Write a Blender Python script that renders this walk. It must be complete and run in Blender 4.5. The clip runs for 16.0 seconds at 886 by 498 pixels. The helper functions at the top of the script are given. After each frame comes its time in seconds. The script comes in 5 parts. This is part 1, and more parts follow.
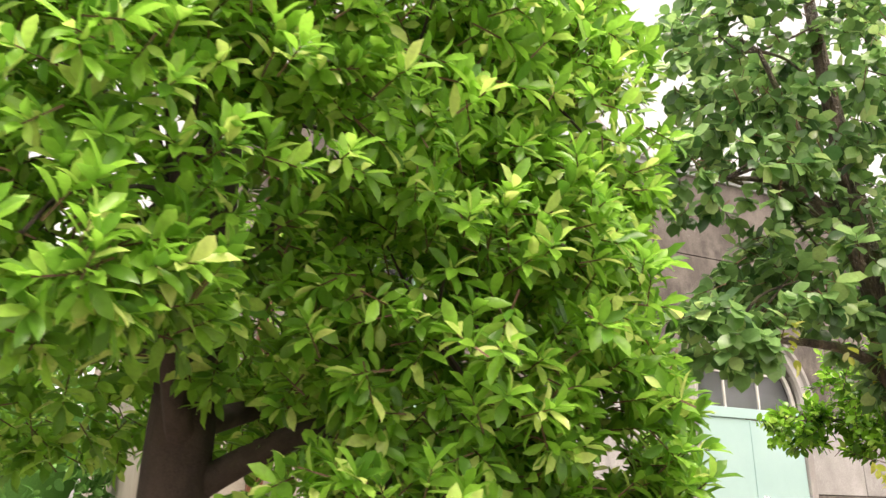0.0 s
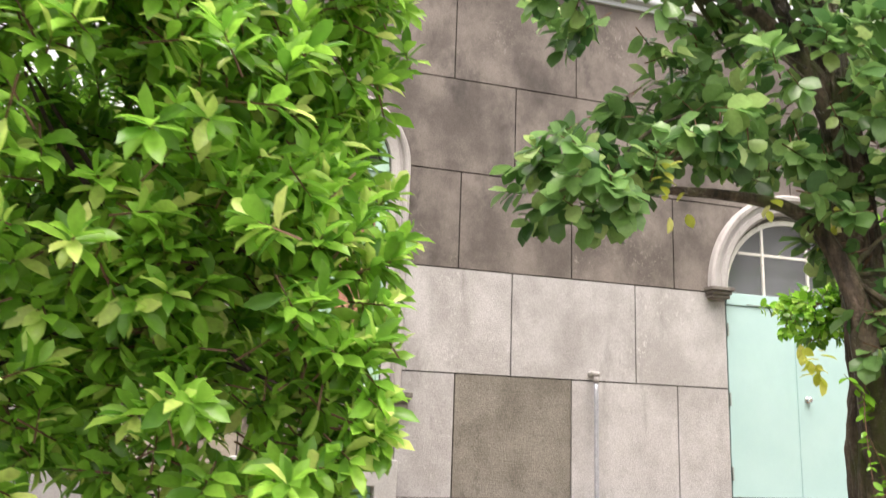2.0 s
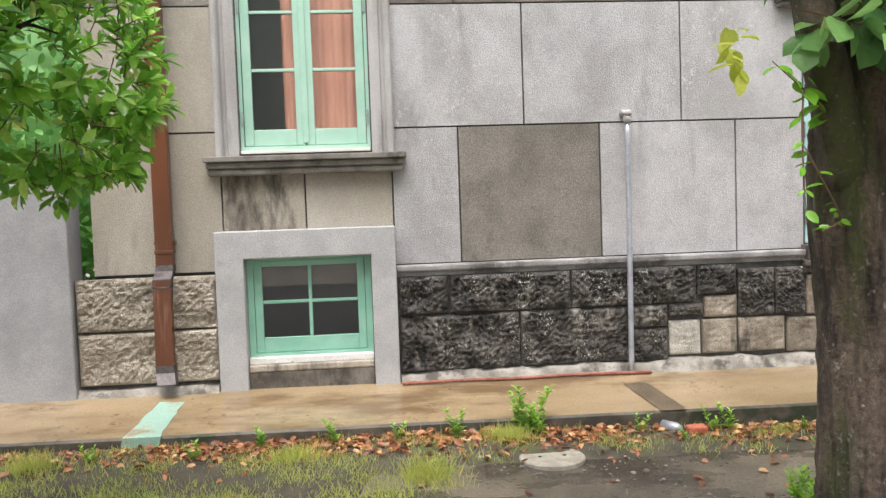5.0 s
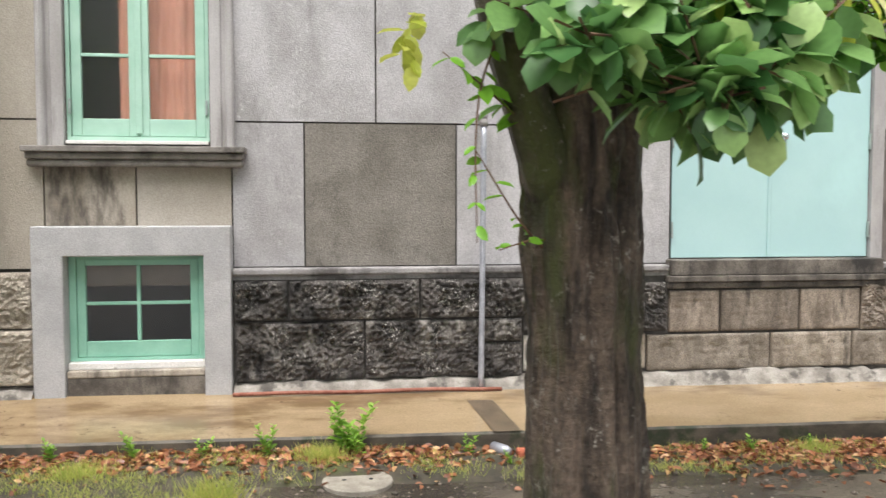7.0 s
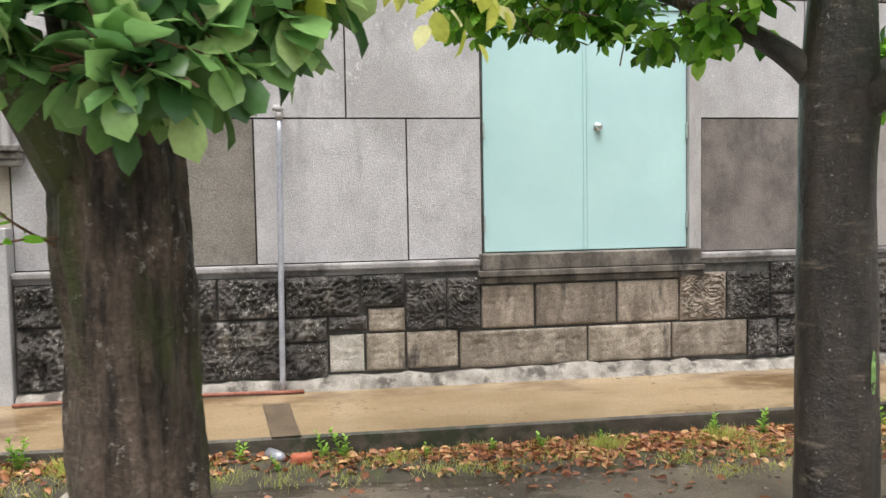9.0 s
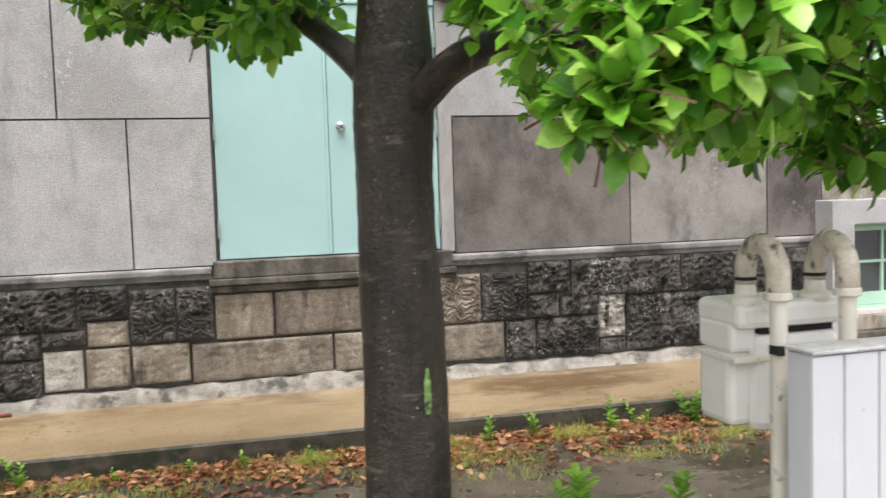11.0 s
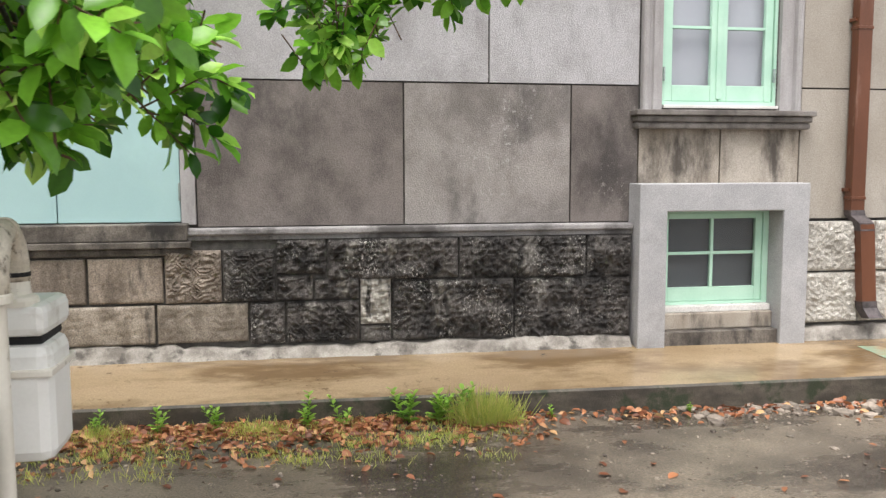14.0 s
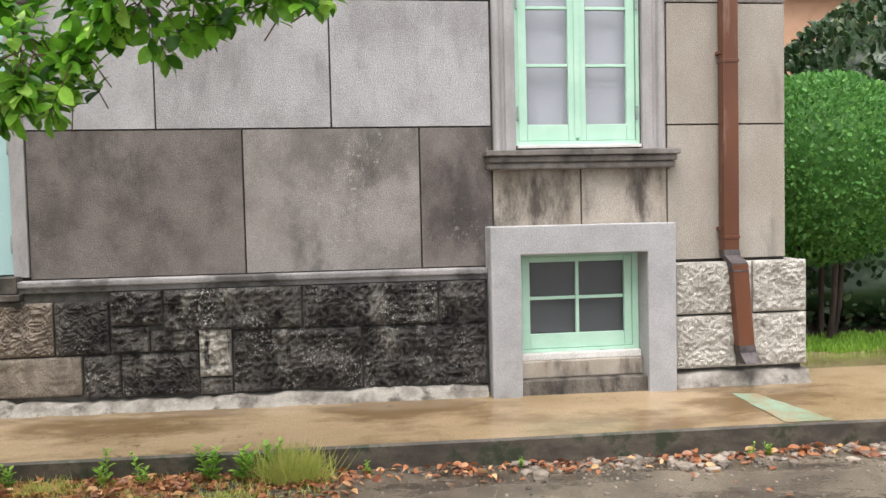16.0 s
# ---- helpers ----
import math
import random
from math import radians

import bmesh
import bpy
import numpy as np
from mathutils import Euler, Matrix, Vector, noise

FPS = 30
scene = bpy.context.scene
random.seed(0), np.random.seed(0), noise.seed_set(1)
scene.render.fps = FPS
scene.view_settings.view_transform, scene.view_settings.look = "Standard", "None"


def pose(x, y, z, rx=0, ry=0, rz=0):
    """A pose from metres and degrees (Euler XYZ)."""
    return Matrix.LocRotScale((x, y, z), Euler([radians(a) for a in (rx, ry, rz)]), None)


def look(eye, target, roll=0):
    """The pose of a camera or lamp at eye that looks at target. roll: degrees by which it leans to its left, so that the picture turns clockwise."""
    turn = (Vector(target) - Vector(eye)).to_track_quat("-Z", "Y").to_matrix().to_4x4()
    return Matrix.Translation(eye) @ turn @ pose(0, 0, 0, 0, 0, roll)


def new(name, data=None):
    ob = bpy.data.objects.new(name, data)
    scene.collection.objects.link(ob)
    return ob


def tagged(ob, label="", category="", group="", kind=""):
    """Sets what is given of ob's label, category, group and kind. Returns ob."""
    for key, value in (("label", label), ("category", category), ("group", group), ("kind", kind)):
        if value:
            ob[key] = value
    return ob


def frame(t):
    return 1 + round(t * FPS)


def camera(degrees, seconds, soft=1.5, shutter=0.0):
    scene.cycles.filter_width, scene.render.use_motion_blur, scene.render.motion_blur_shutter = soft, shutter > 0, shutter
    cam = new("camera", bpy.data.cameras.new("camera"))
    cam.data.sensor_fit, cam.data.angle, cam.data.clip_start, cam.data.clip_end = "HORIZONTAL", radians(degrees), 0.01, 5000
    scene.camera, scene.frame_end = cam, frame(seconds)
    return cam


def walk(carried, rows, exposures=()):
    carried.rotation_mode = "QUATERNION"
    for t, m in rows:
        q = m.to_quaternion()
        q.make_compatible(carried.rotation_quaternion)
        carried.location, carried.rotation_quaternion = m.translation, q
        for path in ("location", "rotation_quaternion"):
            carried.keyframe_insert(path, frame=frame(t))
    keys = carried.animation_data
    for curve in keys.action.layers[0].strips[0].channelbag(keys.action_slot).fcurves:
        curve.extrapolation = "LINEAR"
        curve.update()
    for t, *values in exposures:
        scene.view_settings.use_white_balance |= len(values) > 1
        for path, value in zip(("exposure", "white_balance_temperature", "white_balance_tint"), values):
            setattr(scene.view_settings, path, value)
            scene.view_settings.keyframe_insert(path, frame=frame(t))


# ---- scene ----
cam = camera(55.9, 16.0, 1.4, 0.25)
PATH = [
    (0, (0.074, 0.062, 1.628), (0.937, 1.745, 2.277), 0.1),
    (0.5, (0.525, 0.076, 1.601), (1.345, 1.784, 2.244), 0.4),
    (1, (0.993, 0.073, 1.606), (1.753, 1.81, 2.244), 0.4),
    (1.5, (1.412, 0.112, 1.599), (2.028, 1.929, 2.166), 2.0),
    (2, (1.802, 0.186, 1.596), (2.363, 2.058, 2.022), 2.1),
    (2.5, (2.118, 0.193, 1.592), (2.579, 2.129, 1.797), 1.0),
    (3, (2.378, 0.355, 1.562), (2.75, 2.32, 1.589), -0.6),
    (3.5, (2.591, 0.474, 1.545), (2.926, 2.444, 1.467), -1.3),
    (6, (3.629, 0.901, 1.512), (3.753, 2.894, 1.399), -1.9),
    (6.5, (3.847, 0.966, 1.527), (4.003, 2.957, 1.433), -2.0),
    (7, (4.098, 0.963, 1.516), (4.356, 2.943, 1.406), 0.0),
    (7.5, (4.356, 0.995, 1.494), (4.689, 2.964, 1.371), -0.2),
    (8, (4.658, 0.991, 1.511), (5.034, 2.953, 1.426), -0.8),
    (10.5, (6.123, 0.969, 1.464), (6.418, 2.939, 1.288), -1.4),
    (11, (6.53, 0.951, 1.5), (7.041, 2.88, 1.372), -1.9),
    (11.5, (6.872, 0.903, 1.509), (7.361, 2.839, 1.402), 0.2),
    (12, (7.235, 0.974, 1.487), (7.67, 2.921, 1.349), 0.2),
    (12.5, (7.629, 0.967, 1.48), (8.068, 2.911, 1.316), 0.2),
    (13, (8.009, 0.96, 1.476), (8.44, 2.903, 1.279), 0.1),
    (13.5, (8.436, 0.982, 1.482), (8.898, 2.919, 1.302), -0.2),
    (14, (8.795, 0.967, 1.481), (9.142, 2.927, 1.285), -0.1),
    (14.5, (9.133, 0.99, 1.469), (9.422, 2.962, 1.311), -0.8),
    (15, (9.491, 0.982, 1.478), (9.838, 2.949, 1.371), -1.5),
    (15.5, (9.799, 0.91, 1.481), (10.119, 2.879, 1.347), -1.1),
    (16, (10.145, 0.936, 1.476), (10.4, 2.917, 1.385), -1.3),
]
walk(cam, [(t, look(eye, target, roll)) for t, eye, target, roll in PATH],
     [(0.0, 1.52, 7700, 16), (1.5, 1.52, 7500, 16), (2.0, 1.5, 7200, 15), (3.0, 1.35, 6700, 12), (6.0, 1.27, 6500, 11), (8.0, 1.22, 6500, 11), (12.0, 1.07, 6500, 11), (16.0, .93, 6500, 11)])


# ---- world, sun ----
world = bpy.data.worlds.new("world")
scene.world = world
world.use_nodes = True
wn, wl = world.node_tree.nodes, world.node_tree.links
wn.clear()
sky = wn.new("ShaderNodeTexSky")
sky.sky_type = "NISHITA"
sky.sun_disc = False
sky.sun_elevation, sky.sun_rotation = radians(72), radians(200)
sky.dust_density, sky.air_density = 4.0, 1.0
soft_sky = wn.new("ShaderNodeHueSaturation")
soft_sky.inputs["Saturation"].default_value = 0.16
soft_sky.inputs["Value"].default_value = 1.0
back = wn.new("ShaderNodeBackground")
back.inputs["Strength"].default_value = 0.15
wout = wn.new("ShaderNodeOutputWorld")
wl.new(sky.outputs[0], soft_sky.inputs["Color"])
wl.new(soft_sky.outputs[0], back.inputs["Color"])
wl.new(back.outputs[0], wout.inputs["Surface"])

sun_data = bpy.data.lights.new("sun", "SUN")
sun_data.energy, sun_data.angle, sun_data.color = 1.5, radians(45), (1.0, 0.97, 0.93)
sun = new("sun", sun_data)
sun.matrix_world = look((4.0, -1.6, 10), (5.0, 2.0, 0))


# ---- materials ----
def mat(name, c0, c1, scale=6.0, stretch=(1, 1, 1), rough=0.8, rough2=None, bump=0.15, grain=120.0, grain_amt=0.18,
        c2=None, c2_scale=1.2, c2_lo=0.5, c2_hi=0.62, c2_stretch=(1, 1, 1), rand=0.0, metal=0.0, island=0.0,
        bump_scale=None, spec=0.5, dist=0.01, c3=None, c3_scale=38, c3_mask=1.4, c3_lo=.5, c3_hi=.62, c3_fine=.56):
    """Two colours mixed by noise at one scale, fine grain over it, an optional stain colour at a larger one, and bump."""
    m = bpy.data.materials.new(name)
    m.use_nodes = True
    n, l = m.node_tree.nodes, m.node_tree.links
    bsdf = n["Principled BSDF"]
    geo = n.new("ShaderNodeNewGeometry")

    def noise_at(sc, st, detail=6.0, rgh=0.6):
        mp = n.new("ShaderNodeMapping")
        mp.inputs["Scale"].default_value = st
        l.new(geo.outputs["Position"], mp.inputs["Vector"])
        tx = n.new("ShaderNodeTexNoise")
        tx.inputs["Scale"].default_value, tx.inputs["Detail"].default_value = sc, detail
        tx.inputs["Roughness"].default_value = rgh
        l.new(mp.outputs[0], tx.inputs["Vector"])
        return tx.outputs["Fac"]

    def ramp(fac, lo, hi):
        r = n.new("ShaderNodeMapRange")
        r.inputs["From Min"].default_value, r.inputs["From Max"].default_value = lo, hi
        r.interpolation_type = "SMOOTHSTEP"
        l.new(fac, r.inputs["Value"])
        return r.outputs[0]

    def mix(fac, a, b, mode="MIX"):
        x = n.new("ShaderNodeMix")
        x.data_type, x.blend_type = "RGBA", mode
        for sock, v in ((x.inputs[0], fac), (x.inputs[6], a), (x.inputs[7], b)):
            if isinstance(v, (int, float)):
                sock.default_value = v
            elif isinstance(v, tuple):
                sock.default_value = (*v, 1)
            else:
                l.new(v, sock)
        return x.outputs[2]

    big = noise_at(scale, stretch)
    col = mix(ramp(big, 0.32, 0.68), c0, c1)
    fine = noise_at(grain, (1, 1, 1), 3.0)
    if grain_amt:
        g = n.new("ShaderNodeMapRange")
        g.inputs["From Min"].default_value, g.inputs["From Max"].default_value = 0.3, 0.7
        g.inputs["To Min"].default_value, g.inputs["To Max"].default_value = 1 - grain_amt, 1 + grain_amt
        l.new(fine, g.inputs["Value"])
        col = mix(1.0, col, g.outputs[0], "MULTIPLY")
    stain = None
    if c2:
        stain = ramp(noise_at(c2_scale, c2_stretch, 7.0, 0.65), c2_lo, c2_hi)
        col = mix(stain, col, c2)
    if c3:
        spots = ramp(noise_at(c3_scale, (1, 1, .8), 4.0, .75), c3_fine, c3_fine + .09)
        where = ramp(noise_at(c3_mask, (1.2, 1, 1), 6.0, .6), c3_lo, c3_hi)
        both = n.new("ShaderNodeMath")
        both.operation = "MULTIPLY"
        l.new(spots, both.inputs[0])
        l.new(where, both.inputs[1])
        col = mix(both.outputs[0], col, c3)
    if rand or island:
        r = n.new("ShaderNodeMapRange")
        amt = rand or island
        r.inputs["To Min"].default_value, r.inputs["To Max"].default_value = 1 - amt, 1 + amt
        if rand:
            info = n.new("ShaderNodeObjectInfo")
            l.new(info.outputs["Random"], r.inputs["Value"])
        else:
            l.new(geo.outputs["Random Per Island"], r.inputs["Value"])
        col = mix(1.0, col, r.outputs[0], "MULTIPLY")
    l.new(col, bsdf.inputs["Base Color"])
    bsdf.inputs["Metallic"].default_value = metal
    bsdf.inputs["Specular IOR Level"].default_value = spec
    if rough2 is not None:
        rr = n.new("ShaderNodeMapRange")
        rr.inputs["From Min"].default_value, rr.inputs["From Max"].default_value = 0.35, 0.65
        rr.inputs["To Min"].default_value, rr.inputs["To Max"].default_value = rough, rough2
        l.new(stain if stain is not None else big, rr.inputs["Value"])
        if stain is not None:
            rr.inputs["From Min"].default_value, rr.inputs["From Max"].default_value = 0, 1
        l.new(rr.outputs[0], bsdf.inputs["Roughness"])
    else:
        bsdf.inputs["Roughness"].default_value = rough
    if bump:
        b = n.new("ShaderNodeBump")
        b.inputs["Strength"].default_value, b.inputs["Distance"].default_value = bump, dist
        l.new(noise_at(bump_scale, (1, 1, 1), 8.0, 0.7) if bump_scale else fine, b.inputs["Height"])
        l.new(b.outputs[0], bsdf.inputs["Normal"])
    return m


def leaf_mat(name, dark, light, young=None, gloss=0.35, through_amt=0.35):
    m = bpy.data.materials.new(name)
    m.use_nodes = True
    n, l = m.node_tree.nodes, m.node_tree.links
    bsdf, out = n["Principled BSDF"], n["Material Output"]
    geo = n.new("ShaderNodeNewGeometry")
    ramp = n.new("ShaderNodeValToRGB")
    e = ramp.color_ramp.elements
    e[0].position, e[0].color = 0.0, (*dark, 1)
    e[1].position, e[1].color = 0.8, (*light, 1)
    if young:
        x = e.new(1.0)
        x.color = (*young, 1)
    l.new(geo.outputs["Random Per Island"], ramp.inputs[0])
    tex = n.new("ShaderNodeTexNoise")
    tex.inputs["Scale"].default_value = 60
    l.new(geo.outputs["Position"], tex.inputs["Vector"])
    mr = n.new("ShaderNodeMapRange")
    mr.inputs["To Min"].default_value, mr.inputs["To Max"].default_value = 0.75, 1.25
    l.new(tex.outputs["Fac"], mr.inputs["Value"])
    mx = n.new("ShaderNodeMix")
    mx.data_type, mx.blend_type = "RGBA", "MULTIPLY"
    mx.inputs[0].default_value = 1.0
    l.new(ramp.outputs[0], mx.inputs[6])
    l.new(mr.outputs[0], mx.inputs[7])
    l.new(mx.outputs[2], bsdf.inputs["Base Color"])
    bsdf.inputs["Roughness"].default_value = gloss
    bsdf.inputs["Specular IOR Level"].default_value = 0.5
    tr = n.new("ShaderNodeBsdfTranslucent")
    l.new(mx.outputs[2], tr.inputs["Color"])
    sh = n.new("ShaderNodeMixShader")
    sh.inputs[0].default_value = through_amt
    l.new(bsdf.outputs[0], sh.inputs[1])
    l.new(tr.outputs[0], sh.inputs[2])
    l.new(sh.outputs[0], out.inputs["Surface"])
    return m


def glass_mat(name, tint, rough, waves=0.0, wave_scale=60.0):
    m = bpy.data.materials.new(name)
    m.use_nodes = True
    n, l = m.node_tree.nodes, m.node_tree.links
    b = n["Principled BSDF"]
    b.inputs["Base Color"].default_value = (*tint, 1)
    b.inputs["Transmission Weight"].default_value = 1.0
    b.inputs["Roughness"].default_value = rough
    b.inputs["IOR"].default_value = 1.45
    if waves:
        tc = n.new("ShaderNodeNewGeometry")
        t = n.new("ShaderNodeTexNoise")
        t.inputs["Scale"].default_value = wave_scale
        l.new(tc.outputs["Position"], t.inputs["Vector"])
        bp = n.new("ShaderNodeBump")
        bp.inputs["Strength"].default_value, bp.inputs["Distance"].default_value = waves, 0.01
        l.new(t.outputs["Fac"], bp.inputs["Height"])
        l.new(bp.outputs[0], b.inputs["Normal"])
    return m


M_WALL_PALE = mat("wall_stucco_pale", (.34, .325, .325), (.47, .455, .465), 2.6, (1, 1, .8), .85, bump=.55, grain=130, grain_amt=.21, c2=(.19, .18, .172),
                  c2_scale=2.3, c2_stretch=(1.8, 1, .5), c2_lo=.54, c2_hi=.84, rand=.06, c3=(.55, .535, .54), c3_lo=.48, c3_hi=.66)
M_WALL_MID = mat("wall_stucco_grey", (.18, .16, .147), (.34, .31, .29), 2.3, (1, 1, .9), .85, bump=.55, grain=130, grain_amt=.21, c2=(.1, .09, .085),
                 c2_scale=2.0, c2_stretch=(1.5, 1, .8), c2_lo=.5, c2_hi=.75, rand=.06, c3=(.42, .4, .38), c3_lo=.5, c3_hi=.66)
M_WALL_DARK = mat("wall_stucco_sooty", (.1, .084, .077), (.215, .186, .171), 2.2, (1, 1, .9), .85, bump=.55, grain=130, grain_amt=.21, c2=(.06, .051, .048),
                  c2_scale=1.7, c2_stretch=(1.4, 1, .8), c2_lo=.47, c2_hi=.72, rand=.06, c3=(.25, .225, .205), c3_lo=.5, c3_hi=.64)
M_WALL_WARM = mat("wall_stucco_warm", (.34, .30, .25), (.43, .39, .34), 1.7, (1, 1, .6), .85, bump=.5, grain=110, grain_amt=.17, c2=(.2, .18, .15),
                  c2_scale=2.0, c2_stretch=(2.0, 1, .5), c2_lo=.55, c2_hi=.8, rand=.05)
M_WALL_SILL = mat("wall_stucco_streaked", (.33, .28, .225), (.46, .41, .35), 3, (1, 1, .7), .85, bump=.5, grain=120, grain_amt=.2, c2=(.085, .072, .06),
                  c2_scale=3.2, c2_stretch=(1.6, 1, .55), c2_lo=.44, c2_hi=.68, rand=.05)
M_PATCH = mat("wall_patch_panel", (.15, .135, .115), (.23, .21, .185), 2.5, (1, 1, 1), .9, bump=.6, grain=120, grain_amt=.34, c2=(.07, .062, .054), c2_scale=3.2, c2_lo=.55, c2_hi=.75)
M_MORTAR = mat("joint_mortar", (.07, .065, .06), (.13, .12, .11), 14, rough=.95)
M_TRIM = mat("trim_cast_stone", (.34, .32, .315), (.44, .42, .42), 5, (1, 1, .4), .85, bump=.3, grain=180, c2=(.17, .155, .15), c2_scale=3, c2_stretch=(2, 1, .3), c2_lo=.52, c2_hi=.78)
M_TRIM_DARK = mat("trim_weathered", (.14, .124, .112), (.26, .238, .22), 6, (1, 1, .6), .85, bump=.35, c2=(.08, .072, .065), c2_scale=5, c2_lo=.5, c2_hi=.7)
M_SURR = mat("cast_concrete_surround", (.36, .355, .36), (.44, .43, .435), 4, rough=.9, bump=.5, grain=140, grain_amt=.22, c2=(.28, .27, .26), c2_scale=3, c2_lo=.55, c2_hi=.75)
M_ROCK_BLACK = mat("rock_face_sooty", (.022, .02, .019), (.13, .115, .105), 5, rough=.5, bump=1.0, grain=110, grain_amt=.6, c2=(.34, .315, .28),
                   c2_scale=4.2, c2_stretch=(1.7, 1, .55), c2_lo=.52, c2_hi=.74, bump_scale=85, dist=.03, rand=.3, c3=(.62, .59, .54), c3_scale=60, c3_mask=3.2, c3_lo=.46, c3_hi=.62, c3_fine=.54)
M_ROCK_STREAK = mat("rock_face_lime_streaked", (.02, .018, .018), (.1, .09, .08), 6, rough=.6, bump=1.0, grain=130, grain_amt=.5, c2=(.62, .58, .52),
                    c2_scale=6, c2_stretch=(1.8, 1, .3), c2_lo=.36, c2_hi=.5, bump_scale=85, dist=.03)
M_ROCK_LIGHT = mat("rock_face_granite", (.36, .305, .245), (.57, .505, .42), 8, rough=.8, bump=1.0, grain=130, grain_amt=.4, c2=(.12, .1, .08),
                   c2_scale=4, c2_lo=.54, c2_hi=.72, bump_scale=85, dist=.03, rand=.1)
M_ROCK_PALE = mat("rock_face_pale_granite", (.52, .48, .42), (.74, .7, .63), 8, rough=.8, bump=1.0, grain=120, grain_amt=.35, c2=(.3, .25, .2),
                  c2_scale=5, c2_lo=.6, c2_hi=.78, bump_scale=85, dist=.03, rand=.08)
M_ASHLAR_LIGHT = mat("ashlar_beige", (.19, .156, .122), (.37, .318, .26), 5, (1.6, 1, .7), .75, bump=.6, grain=120, grain_amt=.45, c2=(.07, .06, .05),
                     c2_scale=4, c2_stretch=(1.8, 1, .5), c2_lo=.54, c2_hi=.72, rand=.2, bump_scale=80)
M_THRESHOLD = mat("threshold_dark_stone", (.06, .05, .042), (.2, .175, .15), 5, (1, 1, .8), .6, bump=.5, grain=110, grain_amt=.35, c2=(.025, .022, .02), c2_scale=3.5, c2_stretch=(1.5, 1, .6), c2_lo=.46, c2_hi=.66, bump_scale=60)
M_BEND = mat("pipe_bend_grimy_cream", (.5, .44, .35), (.72, .66, .56), 12, rough=.55, bump=.25, grain_amt=.12, c2=(.1, .075, .05), c2_scale=26, c2_stretch=(1, 1, .5), c2_lo=.52, c2_hi=.64)
M_ASHLAR = mat("ashlar_brown", (.14, .112, .088), (.33, .272, .22), 4, (2, 1, .6), .8, bump=.5, grain=100, grain_amt=.4, c2=(.055, .047, .04),
               c2_scale=4, c2_stretch=(2, 1, .5), c2_lo=.52, c2_hi=.74, rand=.22, bump_scale=80)
M_LIME = mat("lime_mortar_fillet", (.17, .15, .13), (.38, .35, .31), 7, rough=.9, bump=.7, bump_scale=40, c2=(.09, .08, .07), c2_scale=5, c2_lo=.52, c2_hi=.64)
M_WALK = mat("wet_concrete_walkway", (.26, .185, .105), (.35, .26, .16), 1.6, (.5, 1, 1), .15, .03, bump=.05, grain=110, c2=(.16, .105, .055), c2_scale=1.5, c2_stretch=(.5, 1.3, 1),
             c2_lo=.47, c2_hi=.63, c3=(.12, .08, .045), c3_scale=16, c3_mask=2.2, c3_lo=.52, c3_hi=.62)
M_KERB = mat("kerb_face_damp", (.05, .043, .034), (.13, .11, .085), 4, (1, 1, 2), rough=.6, bump=.4, c2=(.03, .04, .02), c2_scale=4)
M_ROAD = mat("wet_gravelly_asphalt", (.1, .083, .064), (.2, .165, .125), 2.6, rough=.36, rough2=.06, bump=.4, grain=90, grain_amt=.6, c2=(.042, .035, .029),
             c2_scale=1.0, c2_stretch=(.6, 1.4, 1), c2_lo=.46, c2_hi=.62, c3=(.3, .26, .21), c3_scale=70, c3_mask=3, c3_lo=.44, c3_hi=.6, c3_fine=.58)
M_SOIL = mat("leafy_soil", (.045, .038, .028), (.09, .075, .05), 10, rough=.8, bump=.8, bump_scale=40, c2=(.075, .085, .028), c2_scale=4, c2_lo=.5, c2_hi=.65)
M_CYAN = mat("door_paint_aqua", (.39, .58, .585), (.43, .62, .62), 1.5, rough=.4, bump=.03, grain_amt=.02, c2=(.45, .67, .66), c2_scale=1.0, c2_lo=.55, c2_hi=.8)
M_CYAN_PAINT = mat("spilt_aqua_paint", (.27, .42, .35), (.32, .5, .42), 6, rough=.35, bump=.1, c2=(.3, .23, .14), c2_scale=6, c2_lo=.48, c2_hi=.64)
M_MINT = mat("window_paint_mint", (.42, .66, .52), (.5, .73, .59), 4, rough=.45, bump=.06, grain_amt=.04)
M_TEAL = mat("window_paint_teal", (.2, .42, .32), (.26, .5, .39), 4, rough=.45, bump=.06, grain_amt=.05)
M_MINT2 = mat("window_paint_green", (.32, .52, .42), (.4, .6, .5), 4, rough=.45, bump=.06, grain_amt=.04)
M_WHITE_SILL = mat("white_sill_paint", (.6, .58, .55), (.72, .7, .68), 6, rough=.6, c2=(.2, .17, .14), c2_scale=9, c2_lo=.6, c2_hi=.7)
M_PIPE_BROWN = mat("downpipe_brown_paint", (.105, .037, .017), (.155, .057, .028), 3, (1, 1, .3), .32, bump=.08, grain_amt=.08, c2=(.26, .15, .11), c2_scale=3, c2_stretch=(3, 1, .3), c2_lo=.56, c2_hi=.7)
M_PIPE_SHOE = mat("downpipe_shoe_metal", (.05, .042, .042), (.12, .1, .1), 20, rough=.5, metal=.3, bump=.1)
M_GALV = mat("galvanised_pipe", (.36, .37, .42), (.48, .49, .54), 12, rough=.4, metal=.5, bump=.05)
M_RED_PIPE = mat("rusty_red_pipe", (.2, .06, .035), (.3, .12, .08), 20, rough=.7, bump=.2)
M_CREAM = mat("meter_cream_paint", (.7, .65, .56), (.8, .76, .68), 5, rough=.5, bump=.05, grain_amt=.03, c2=(.24, .19, .13), c2_scale=20, c2_lo=.59, c2_hi=.7)
